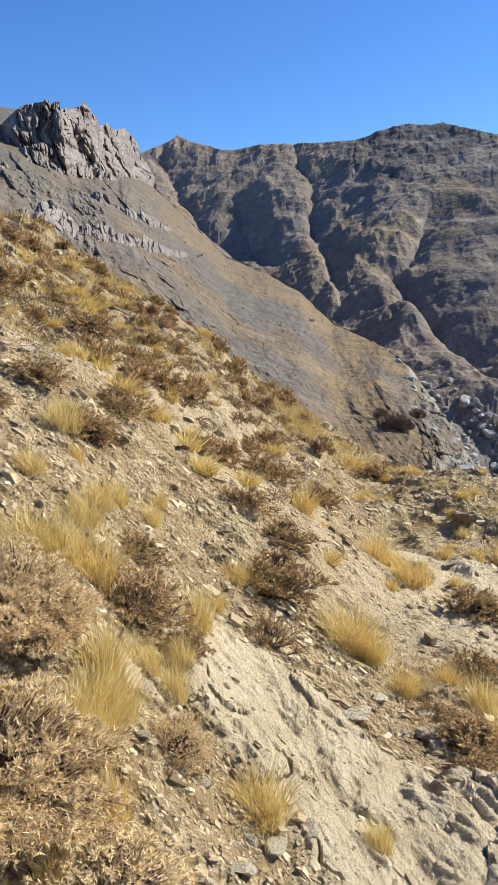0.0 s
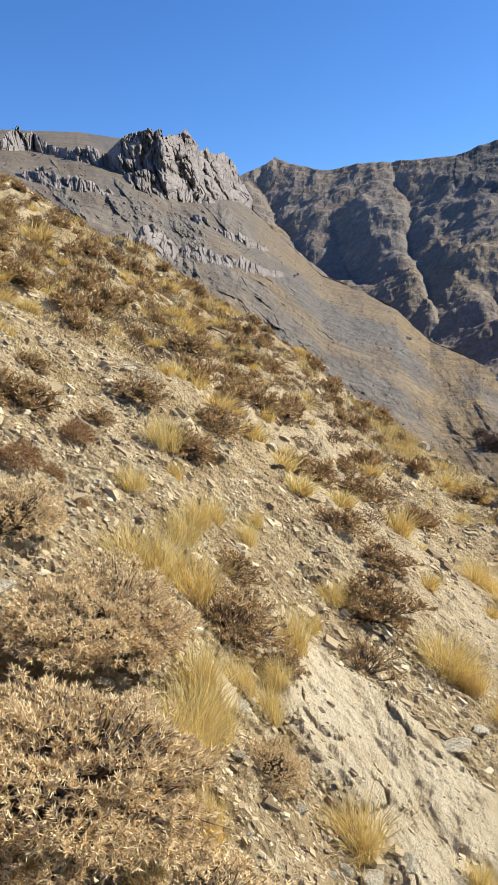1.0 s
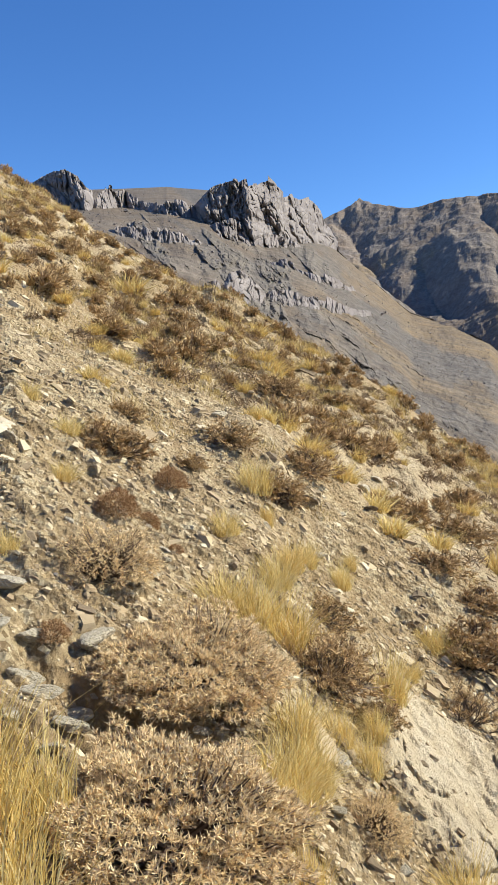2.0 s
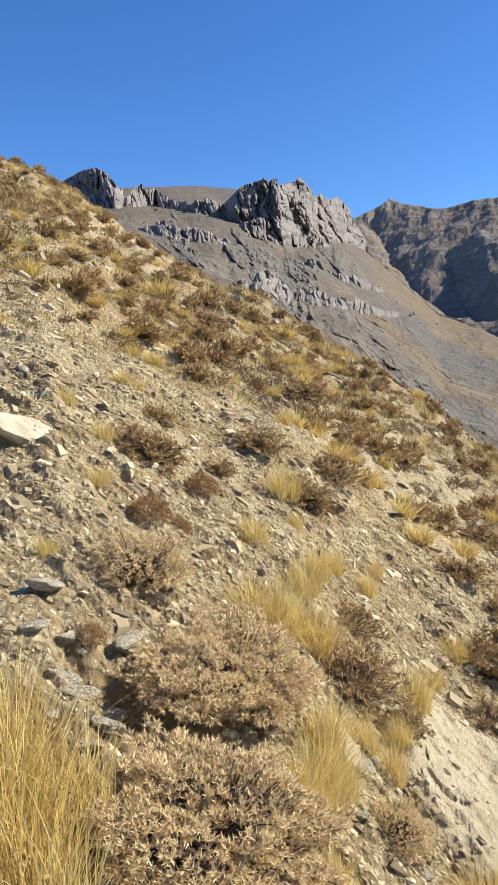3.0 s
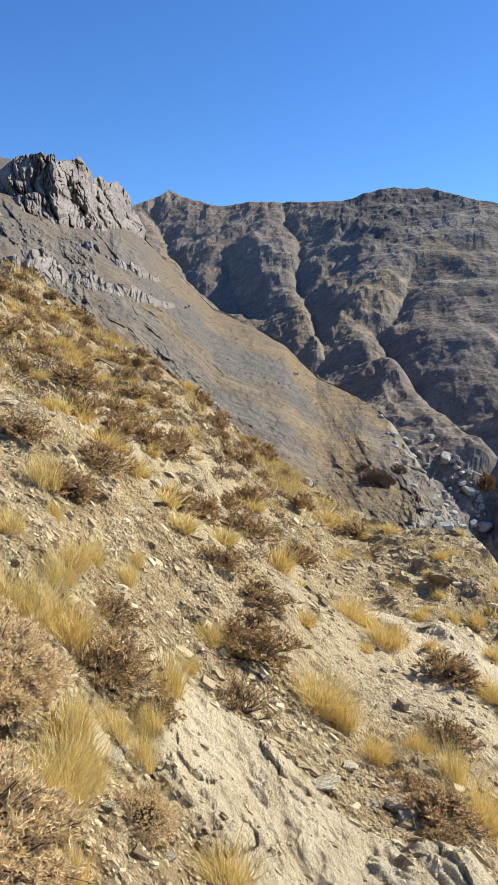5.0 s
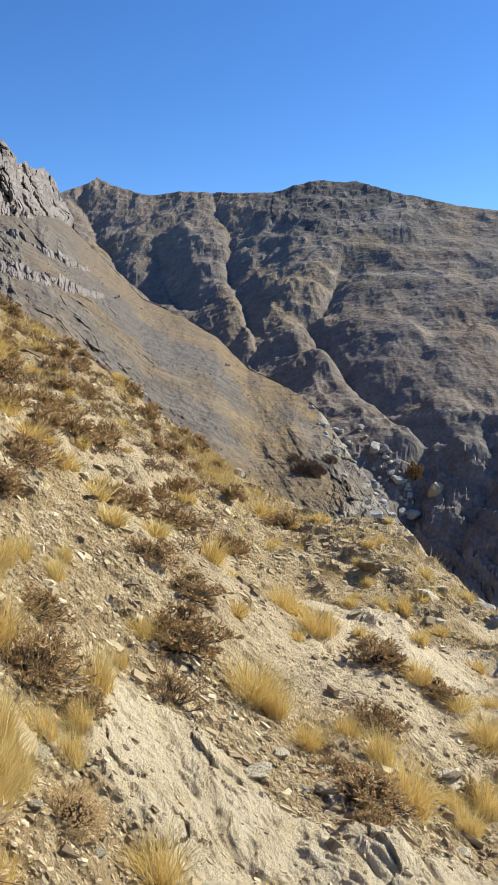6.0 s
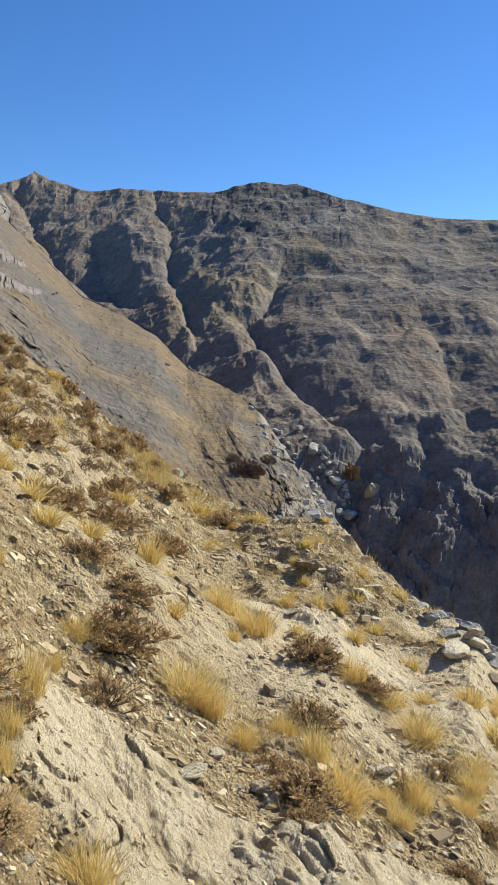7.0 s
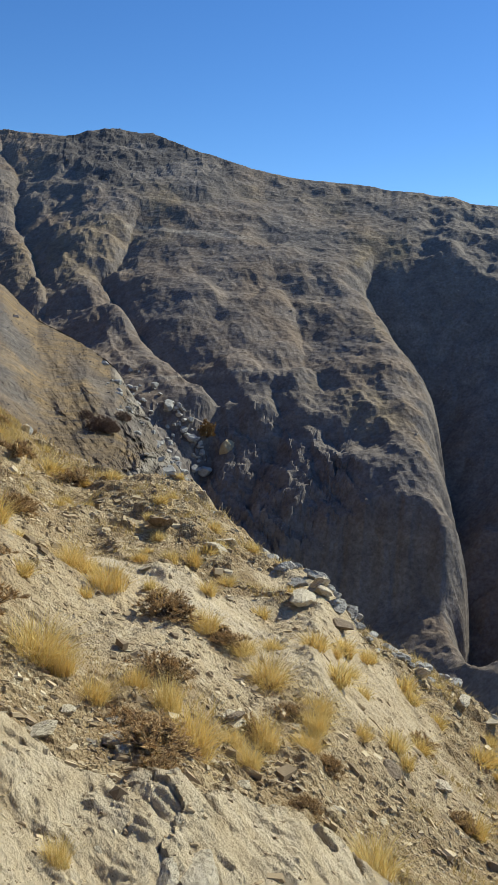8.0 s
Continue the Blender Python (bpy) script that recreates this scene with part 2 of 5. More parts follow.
def mountain_material(name, soil, grass, rock_dark, rock_pale, scree, s, streaks=False):
    """Slope cover at two scales: soil and dry grass, bare rock where the slope is steep, scree tongues."""
    n = Nodes(name, 0.95)
    base = n.mix(n.math("MULTIPLY", n.step(n.noise(0.02 * s, 6, 0.65), 0.42, 0.60), 0.5), soil, rock_pale)
    base = n.mix(n.math("MULTIPLY", n.attr("grass"), n.step(n.noise(0.12 * s, 6, 0.7), 0.3, 0.6)), base, grass)
    base = n.mix(n.math("MULTIPLY", n.step(n.noise(0.10 * s, 6, 0.7), 0.45, 0.65), 0.35), base, rock_dark)
    patch = n.step(n.noise(0.035 * s, 7, 0.7), 0.46, 0.62)
    base = n.mix(n.math("MULTIPLY", patch, 0.3), base, rock_dark)
    base = n.mix(n.attr("scree"), base, n.mix(n.step(n.noise(0.25 * s, 6, 0.7), 0.4, 0.65), scree, rock_dark))
    rk = n.ramp(n.noise(0.06 * s, 9, 0.7), [(0.3, rock_dark), (0.7, rock_pale)])
    col = n.mix(n.attr("rock"), base, rk)
    spots = n.step(n.voronoi(0.30 * s), 0.42, 0.28)
    # the shade on the summit face, put into the colour as near-black rock tones
    col = n.mix(n.math("MULTIPLY", n.attr("summit_shade"), 0.9), col, n.ramp(n.noise(0.12 * s, 8, 0.7), [(0.35, (0.06, 0.053, 0.052)), (0.65, (0.125, 0.11, 0.105))]))
    col = n.mix(n.attr("track"), col, (0.42, 0.37, 0.30))
    grain = n.ramp(n.noise(0.55 * s, 4, 0.85), [(0.36, (0.72, 0.72, 0.72)), (0.5, (1.0, 1.0, 1.0)), (0.66, (1.24, 1.24, 1.24))])
    col = n.mix(1.0, col, grain, "MULTIPLY")
    tufty = n.ramp(n.noise(0.16 * s, 5, 0.75), [(0.36, (0.84, 0.84, 0.84)), (0.64, (1.13, 1.13, 1.13))])
    col = n.mix(1.0, col, tufty, "MULTIPLY")
    col = n.mix(n.math("MULTIPLY", spots, 0.25), col, tuple(0.5 * v for v in soil))
    if streaks:
        fall = n.noise(0.16 * s, 7, 0.7, n.mapping((0.16, 1.0, 0.7), 14))
        col = n.mix(1.0, col, n.ramp(fall, [(0.34, (0.74, 0.74, 0.75)), (0.5, (1.0, 1.0, 1.0)), (0.66, (1.24, 1.22, 1.18))]), "MULTIPLY")
        n.bump(fall, 0.6, 1.5 / s)
    strata = n.noise(0.05 * s, 6, 0.65, n.mapping((0.9, 0.9, 2.6)))
    col = n.mix(1.0, col, n.ramp(strata, [(0.36, (0.90, 0.90, 0.90)), (0.5, (1.0, 1.0, 1.0)), (0.64, (1.08, 1.07, 1.05))]), "MULTIPLY")
    n.bump(strata, 0.4, 1.6 / s)
    n.bump(n.noise(0.09 * s, 10, 0.75), 0.5, 1.2 / s)
    n.bump(n.noise(0.3 * s, 8, 0.75), 0.4, 0.6 / s)
    n.bump(n.voronoi(0.30 * s), 0.5, 0.6 / s)
    return n.color(col)


def straw_material(name, dark, mid, pale):
    n = Nodes(name, 0.65)
    c = n.ramp(n.island(), [(0.0, dark), (0.5, mid), (1.0, pale)])
    c = n.mix(n.math("MULTIPLY", n.rand(), 0.5), c, (0.68, 0.46, 0.13))
    return n.thin(c, 0.4)


def twig_material(name, a, b, c, share=0.15):
    n = Nodes(name, 0.8)
    col = n.ramp(n.island(), [(0.0, a), (0.5, b), (1.0, c)])
    col = n.mix(n.math("MULTIPLY", n.rand(), 0.4), col, b)
    return n.thin(col, share)


def chip_material():
    n = Nodes("loose_limestone_chips", 0.9)
    c = n.ramp(n.island(), [(0.0, (0.14, 0.095, 0.053)), (0.35, (0.35, 0.255, 0.142)), (0.75, (0.50, 0.385, 0.225)), (1.0, (0.70, 0.59, 0.40))])
    c = n.mix(n.math("MULTIPLY", n.noise(30, 5), 0.5), c, (0.30, 0.24, 0.17))
    n.bump(n.noise(60, 5, 0.7), 0.5, 0.01)
    return n.color(c)


GROUND_MAT = ground_material()
CHIPS = chip_material()
ROCK_PALE = rock_material("pale_limestone", (0.38, 0.31, 0.21), (0.56, 0.475, 0.345), (0.69, 0.615, 0.48))
ROCK_WHITE = rock_material("bleached_boulder", (0.36, 0.335, 0.30), (0.52, 0.49, 0.445), (0.66, 0.63, 0.585))
ROCK_OCHRE = rock_material("ochre_boulder", (0.26, 0.19, 0.11), (0.42, 0.33, 0.20), (0.52, 0.43, 0.29))
ROCK_GREY = rock_material("grey_boulder", (0.22, 0.205, 0.185), (0.37, 0.35, 0.315), (0.50, 0.475, 0.43))
ROCK_BROWN = rock_material("brown_weathered_rock", (0.12, 0.09, 0.07), (0.24, 0.18, 0.12), (0.38, 0.30, 0.22))
CRAG_MAT = rock_material("grey_crag_rock", (0.11, 0.094, 0.089), (0.225, 0.193, 0.178), (0.35, 0.305, 0.278), 0.12, 0.6)
STRAW = straw_material("dry_straw", (0.46, 0.32, 0.10), (0.72, 0.55, 0.20), (0.86, 0.75, 0.42))
STUBBLE = straw_material("short_dry_grass", (0.30, 0.21, 0.085), (0.52, 0.39, 0.15), (0.72, 0.58, 0.29))
TWIG_PALE = twig_material("grey_thorn_twigs", (0.20, 0.125, 0.06), (0.83, 0.635, 0.36), (0.97, 0.82, 0.53), 0.30)
TWIG_BROWN = twig_material("brown_thorn_twigs", (0.16, 0.095, 0.045), (0.46, 0.305, 0.145), (0.76, 0.57, 0.30))
TWIG_RED = twig_material("rusty_cushion_leaves", (0.20, 0.11, 0.05), (0.41, 0.24, 0.115), (0.56, 0.39, 0.20))
SPUR_MAT = mountain_material("scree_slope_cover", (0.155, 0.117, 0.084), (0.235, 0.160, 0.076), (0.088, 0.073, 0.061), (0.20, 0.172, 0.142), (0.145, 0.130, 0.118), 2.2, True)
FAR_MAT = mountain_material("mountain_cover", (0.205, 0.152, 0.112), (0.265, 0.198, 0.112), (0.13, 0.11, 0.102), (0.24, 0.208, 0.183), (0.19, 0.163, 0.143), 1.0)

# ---- ground ----
az = np.radians(np.linspace(-36, 54, 540))
hh = np.concatenate([np.geomspace(0.7, 34, 780), np.geomspace(35, 75, 14)])
A, Hh = np.meshgrid(az, hh)
GX, GY = Hh * np.sin(A), Hh * np.cos(A)
ground_me = grid_mesh("ground", GX, GY, ground_z(GX, GY))
zone(ground_me, "slab", slab_mask(GX, GY))
ground_me.materials.append(GROUND_MAT)
ground = tagged(new("ground", ground_me), "steep pale scree hillside with bare limestone slabs", "ground", kind="structure")
# the rest of the hill, round the walker, never looked at closely
az = np.radians(np.linspace(54, 324, 300))
hh = np.concatenate([[0.0], np.geomspace(0.3, 80, 130)])
A, Hh = np.meshgrid(az, hh)
GX, GY = Hh * np.sin(A), Hh * np.cos(A)
rest_me = grid_mesh("ground", GX, GY, ground_z(GX, GY))
zone(rest_me, "slab", slab_mask(GX, GY))
rest_me.materials.append(GROUND_MAT)
tagged(new("ground", rest_me), "pale scree hillside behind the path", "ground", kind="structure")
az = np.radians(np.linspace(-36, 54, 100))
hh = np.array([0.0, 0.3, 0.4, 0.5, 0.6, 0.7])
A, Hh = np.meshgrid(az, hh)
GX, GY = Hh * np.sin(A), Hh * np.cos(A)
foot_me = grid_mesh("path", GX, GY, ground_z(GX, GY))
zone(foot_me, "slab", slab_mask(GX, GY))
foot_me.materials.append(GROUND_MAT)
tagged(new("path", foot_me), "trodden stony standing place on the slope", "path", kind="structure")


# ---- the mountains: sheets from a foot line up to a ridge line, with gullies and spurs in their depth ----
def table(az, pairs):
    return np.interp(az, [p[0] for p in pairs], [p[1] for p in pairs])


def place(az, s, h):
    a = np.radians(az)
    return h * np.sin(a), h * np.cos(a), EYE_Z + h * s


def gully(az, s, line, depth, right, fade=0.02, left=0.9):
    """A valley along a line of (azimuth, s): its near bank drops off at the line, its far bank climbs back over `right` degrees."""
    line = sorted(line, key=lambda p: p[1])
    c = np.interp(s, [p[1] for p in line], [p[0] for p in line])
    c = c + 1.1 * fbm(s * 20, s * 0 + depth, 4, 77, 0.6)
    d = az - c
    shape = np.where(d > 0, np.exp(-np.clip(d, 0, None) / right), np.exp(np.clip(d, None, 0) / left))
    inside = smooth(line[0][1] - fade, line[0][1] + fade, s) * (1 - smooth(line[-1][1] - fade, line[-1][1] + fade, s))
    return depth * shape * inside


G_LEFT = [(5.2, 0.235), (5.7, 0.219), (7.1, 0.178), (7.6, 0.115), (9.7, 0.043), (9.5, -0.001), (13.6, -0.043)]
G_MID = [(15.6, 0.135), (15.1, 0.113), (13.7, 0.070), (14.8, 0.038), (17.8, -0.012), (21.3, -0.066), (22.1, -0.084)]
G_RIGHT = [(33.8, 0.066), (36.5, 0.030), (39.5, -0.033), (40.7, -0.081), (41.0, -0.13), (41.6, -0.178), (43.2, -0.233), (44, -0.30)]


def drainage(A, S, seed):
    """Ribs and gullies of ever smaller size that run down the fall line."""
    out, amp, f = 0.0, 0.036, 0.15
    wa, ws = 1.1 * fbm(A * 0.18, S * 8, 3, seed), 0.5 * fbm(A * 0.2, S * 9, 3, seed + 1)
    for k in range(6):
        n = np.abs(2 * value_noise((A + 2.2 * wa / (1 + k)) * f + S * f * 9, (S * 42 + ws) * f, seed + 2 + k))
        out = out + (amp if k % 2 == 0 else -0.8 * amp) * (0.5 - n)
        amp, f = amp * 0.52, f * 2.05
    return out


def spur_top(az):
    return table(az, [(-40, 0.30), (-30, 0.262), (-20, 0.262), (-16, 0.262), (-13, 0.255), (-9, 0.215), (-5.5, 0.19), (-4.2, 0.172), (-1.7, 0.129), (1.2, 0.078), (4.2, 0.056), (6.7, 0.030), (9, -0.010), (12.5, -0.039), (14.6, -0.067), (15.8, -0.096), (17.1, -0.131), (19, -0.18), (21, -0.23), (24, -0.30)])


def spur_ridge_h(az):
    return table(az, [(-40, 620), (-13, 600), (-9, 520), (-4.2, 440), (1, 350), (9, 220), (12.5, 175), (17, 125), (24, 90)])


def spur_h(az, s):
    top, ht = spur_top(az), spur_ridge_h(az)
    low = np.interp(az, CREST_AZ, CREST_S) - 0.12
    hb = table(az, [(-40, 75), (10, 60), (17, 48), (24, 40)])
    v = (s - low) / (top - low)
    return 1 / ((1 - v) / hb + v / ht)


az1 = np.linspace(-38, 24, 620)
v1 = np.concatenate([np.linspace(0, 1, 340), np.linspace(1.02, 1.5, 12)])
A, V = np.meshgrid(az1, v1)
low = np.interp(A, CREST_AZ, CREST_S) - 0.12
top = spur_top(A) + 0.004 * fbm(A * 1.2, A * 0, 4, 5) * smooth(-13, -4, A)
Vc = np.clip(V, 0, 1)
S = low + Vc * (top - low)
Hm = spur_h(A, np.minimum(S, spur_top(A)))
Q = S + 0.0122 * A                  # level across the run of the scree tongues
below = top - S
rel = 0.06 * fbm(A * 0.22 + S * 9, S * 14 - A * 0.12, 5, 11) + 0.012 * ridged(A * 0.7 + S * 22, S * 20, 4, 12)
rel = rel + 0.004 * fbm(A * 2.2, S * 90, 4, 17, 0.6) + 0.05 * drainage(A * 1.3 + S * 30, S * 0.7, 83)
broken = smooth(-0.12, 0.18, fbm(A * 0.2, Q * 24, 3, 64)) * (1 - smooth(-2, 5, A)) * smooth(0.02, 0.06, below) + 0.25
ledge, _ = facets(A * 0.9 + S * 12, Q * 95 + 0.6 * fbm(A, S * 60, 2, 68), 63)
rel = rel - 1.5 * broken * (0.007 * (ledge - 0.5) + 0.008 * ridged(A * 1.3, Q * 110, 4, 65) + 0.005 * fbm(A * 4, S * 190, 3, 69, 0.6))
outcrop = smooth(0.10, 0.26, fbm(A * 0.35, S * 30 + A * 0.5, 4, 14)) * smooth(0.03, 0.09, S) * smooth(0.0, 0.03, top - S)
rel = rel - 0.035 * outcrop * (0.6 + fbm(A * 3, S * 160, 4, 15))
blocks, gap = facets(A * 0.9, S * 45, 32)
rel = rel + smooth(14, 16.5, A) * (0.03 * (blocks - 0.5) + 0.04 * fbm(A * 2, S * 110, 4, 34, 0.6))
Hm = Hm * (1 + rel * smooth(0, 0.05, V))
over = np.clip(V - 1, 0, None)
X, Y, Z = place(A, S, Hm)
X, Y, Z = X * (1 + over), Y * (1 + over), Z - over * Hm * 0.9
spur_me = grid_mesh("scree_slope", X, Y, Z)
bank = smooth(15.2, 17.6, A - 5 * fbm(A * 0.3, S * 18, 3, 18))
zone(spur_me, "rock", np.clip(outcrop * 1.1 + bank, 0, 1) * (V <= 1))
wave = below + 0.018 * fbm(A * 0.35, Q * 40, 4, 16) + 0.006 * fbm(A * 1.5, Q * 160, 3, 21)
lower = smooth(-9, -1, A)
tongue = smooth(0.026, 0.036, wave) * (1 - smooth(0.062, 0.075, wave)) + 0.8 * smooth(0.092, 0.104, wave) * (1 - smooth(0.125, 0.14, wave))
zone(spur_me, "scree", np.clip((tongue * lower + (1 - lower) * smooth(0.0, 0.3, fbm(A * 0.12, Q * 40, 4, 19))) * (1 - smooth(7, 11, A)), 0, 1) * 0.9)
strip = (1 - smooth(0.02, 0.034, wave)) * smooth(-5, -1, A) + 0.8 * smooth(0.066, 0.078, wave) * (1 - smooth(0.09, 0.10, wave)) * lower
zone(spur_me, "grass", np.clip(0.6 * strip + 0.4 * smooth(0.0, 0.25, fbm(A * 0.15, Q * 32, 4, 20)) * smooth(-12, 0, A) + smooth(6, 11, A) * (1 - bank) * smooth(-0.25, 0.1, fbm(A * 0.5, S * 30, 3, 22)), 0, 1))
zone(spur_me, "track", bank * smooth(-0.2, 0.15, fbm(A * 0.9, S * 60, 4, 73)) * 0.4)
spur_me.materials.append(SPUR_MAT)
tagged(new("scree_slope", spur_me), "long brown scree slope with dry grass below the crags", "slope", kind="structure")


SKYLINE = [(-12, 0.200), (-6, 0.203), (-4.6, 0.206), (-3.6, 0.213), (-2.5, 0.2205), (-1.9, 0.228), (-1.3, 0.2245), (-0.9, 0.2195), (-0.2, 0.216), (1.5, 0.209), (2.8, 0.211), (4.8, 0.214), (7.5, 0.212), (10.8, 0.215), (13.3, 0.226), (14.1, 0.229), (15.2, 0.226), (16.8, 0.227), (18.3, 0.218), (20.7, 0.207), (24, 0.193), (26.4, 0.185), (31.5, 0.178), (35.2, 0.170), (38.4, 0.166), (39.6, 0.158), (43, 0.152), (60, 0.14)]


MAIN_GULLIES = [
    (G_LEFT, 30, 3.6, 0.02, 1.2),
    (G_MID, 34, 4.6, 0.012, 0.9),
    ([(25.8, 0.075), (27.7, 0.028), (28.2, -0.018), (30.4, -0.062)], 11, 2.4, 0.02, 1.0),
    (G_RIGHT, 190, 13, 0.05, 0.9),
    ([(21.9, -0.10), (21.4, -0.15), (21.8, -0.19), (23.8, -0.242), (27, -0.33), (33, -0.6)], 50, 13, 0.03, 1.2),
    ([(1.6, 0.165), (2.4, 0.14), (3.0, 0.115), (4.4, 0.085)], 30, 2.0, 0.02, 1.2),
    ([(-3.6, 0.20), (-2.2, 0.165), (0.2, 0.125), (2.5, 0.10)], 36, 2.4, 0.02, 1.2),
]
STEEP, FOOT, RELIEF_GAIN = 0.49, 254.0, 0.2


def far_scale(az):
    return 1.0 + 0.35 * (1 - smooth(-14, 22, az))


def far_raw(az, h):
    """The mountain before the rain has worked on it: one long slope with its main valleys, the gorge and the back of the ridge."""
    k = far_scale(az)
    sky_s = table(az, SKYLINE)
    hr = k * FOOT / (STEEP - sky_s)
    s = np.clip(STEEP - k * FOOT / np.maximum(h, 120), -1.2, 0.3)
    z = EYE_Z + STEEP * h - FOOT * k
    z = np.where(h > hr, EYE_Z + hr * sky_s - 0.5 * (h - hr), z)
    cut = 0.0
    for line, depth, right, fade, left in MAIN_GULLIES:
        cut = cut + gully(az, s, line, depth, right, fade, left)
    lip = table(az, [(14, -0.09), (17, -0.088), (22, -0.075), (26, -0.088), (30, -0.10), (33, -0.12), (36, -0.15)]) + 0.03 * fbm(az * 0.35, az * 0, 3, 28)
    gorge = smooth(0.0, 0.02, lip - s) * smooth(14, 18, az) * (1 - smooth(31, 36, az + 4 * fbm(az * 0.2, s * 8, 3, 44)))
    cut = cut + gorge * np.clip(lip - s, 0, 0.25) * 260
    deep = table(az, [(20, -0.26), (23, -0.236), (29, -0.208), (33, -0.200), (36, -0.190), (38, -0.200), (40.4, -0.212), (43, -0.215), (47, -0.22)]) + 0.012 * fbm(az * 0.6, az * 0, 3, 46)
    cut = cut + smooth(0.0, 0.045, deep - s) * 6.0 * np.clip(50 - az, 0, 27)
    for level, a0, a1, rise in ((0.035, 20, 31, 42), (-0.045, 22, 36, 36), (0.085, 24, 31, 26), (0.165, 1, 8, 40)):
        t = s - level - 0.022 * fbm(az * 0.3, az * 0 + level * 50, 3, 48)
        cut = cut + 0.45 * rise * (smooth(-0.004, 0.022, t) - smooth(-0.045, 0.045, t)) * smooth(a0 - 1.5, a0 + 1, az) * (1 - smooth(a1 - 1, a1 + 1.5, az))
    edge = spur_top(az)
    wall = smooth(0.0, 2.0, az) * (1 - smooth(8.0, 9.5, az)) * (1 - smooth(0.05, 0.08, s - edge - 0.02 * fbm(az * 0.8, s * 20, 3, 23)))
    cut = cut + wall * np.clip(0.075 - (s - edge), 0, 0.075) * 350
    x, y = h * np.sin(np.radians(az)), h * np.cos(np.radians(az))
    return z - STEEP * cut * np.where(h > hr, np.exp(-(h - hr) / 90), 1) + 8 * fbm(x * 0.009, y * 0.009, 4, 24) + 3 * ridged(x * 0.008 + 5, y * 0.011, 3, 25), gorge


# rain: water runs down the steepest way and cuts where much of it meets
CELL = 5.0
ex, ey = np.arange(-330, 960, CELL), np.arange(170, 1340, CELL)
EX, EY = np.meshgrid(ex, ey)
EAZ, EH = np.degrees(np.arctan2(EX, EY)), np.hypot(EX, EY)
RAW, EGORGE = far_raw(EAZ, EH)
EZ = RAW + 3.0 * (np.random.default_rng(3).random(RAW.shape) - 0.5)
rows_n, cols_n = EZ.shape
inner = np.zeros(EZ.shape, bool)
inner[1:-1, 1:-1] = True
STEPS = [(-1, -1), (-1, 0), (-1, 1), (0, -1), (0, 1), (1, -1), (1, 0), (1, 1)]
index = np.arange(EZ.size).reshape(EZ.shape)
for it in range(26):
    drop, receiver = np.zeros(EZ.shape), index.copy()
    for dy, dx in STEPS:
        low_z = np.roll(EZ, (-dy, -dx), (0, 1))
        d = (EZ - low_z) / (CELL * math.hypot(dx, dy))
        better = (d > drop) & inner
        drop = np.where(better, d, drop)
        receiver = np.where(better, np.roll(index, (-dy, -dx), (0, 1)), receiver)
    order = np.argsort(EZ, axis=None).tolist()
    rec, zz = receiver.ravel().tolist(), EZ.ravel().tolist()
    water = [1.0] * EZ.size
    for i in reversed(order):
        if rec[i] != i:
            water[rec[i]] += water[i]
    force = (0.016 * np.sqrt(np.minimum(np.array(water), 900.0))).tolist()
    for i in order:
        j = rec[i]
        if j != i:
            zz[i] = (zz[i] + force[i] * zz[j]) / (1 + force[i])
    EZ = np.array(zz).reshape(EZ.shape)
    blur = 0.25 * (np.roll(EZ, 1, 0) + np.roll(EZ, -1, 0) + np.roll(EZ, 1, 1) + np.roll(EZ, -1, 1))
    EZ = np.where(inner, EZ + 0.10 * (blur - EZ), EZ)
worn = RAW - EZ
wide = worn.copy()
for _ in range(60):
    wide = 0.2 * (wide + np.roll(wide, 1, 0) + np.roll(wide, -1, 0) + np.roll(wide, 1, 1) + np.roll(wide, -1, 1))
# keep the valleys and ribs, give back the general lowering
RELIEF = np.clip(worn - wide, -22, 30)


def sample(field, x, y):
    fx, fy = np.clip((x - ex[0]) / CELL, 0, cols_n - 1.001), np.clip((y - ey[0]) / CELL, 0, rows_n - 1.001)
    i, j = fx.astype(int), fy.astype(int)
    u, v = fx - i, fy - j
    return (field[j, i] * (1 - u) + field[j, i + 1] * u) * (1 - v) + (field[j + 1, i] * (1 - u) + field[j + 1, i + 1] * u) * v


FAR_AZ = np.linspace(-12, 58, 660)
FAR_H = np.geomspace(235, 1330, 430)
A, Hm = np.meshgrid(FAR_AZ, FAR_H)
X, Y = Hm * np.sin(np.radians(A)), Hm * np.cos(np.radians(A))
Z, gorge = far_raw(A, Hm)
calm = smooth(14.5, 17, A) * (1 - smooth(34, 38, A)) * smooth(-0.08, -0.02, (Z - EYE_Z) / Hm)
Z = Z - RELIEF_GAIN * (1 - 0.75 * calm) * sample(RELIEF, X, Y) * smooth(235, 330, Hm)
Sb = (Z - EYE_Z) / Hm
summit = smooth(0.145, 0.175, Sb - 0.02 * fbm(A * 0.5, Sb * 25, 3, 52)) * smooth(8.5, 11, A) * (1 - smooth(20, 25, A))
crack, _ = facets(A * 0.55 + 3 * fbm(A * 0.5, Sb * 12, 2, 29), Sb * 42 + A * 0.5, 26)
splint, _ = facets(A * 1.5 + Sb * 34, Sb * 95 - A * 0.5, 43)
Z = Z + (gorge * (4 * (crack - 0.5) + 1.0 * (splint - 0.5) + 2.0 * fbm(A * 1.2, Sb * 70, 4, 27)) + 1.2 * summit * (crack + 0.6 * splint - 0.8)) + (1 - 0.4 * calm) * (5.6 * fbm(X * 0.03, Y * 0.03, 5, 38, 0.56) + 3.2 * ridged(X * 0.035 + 3, Y * 0.028, 4, 53))
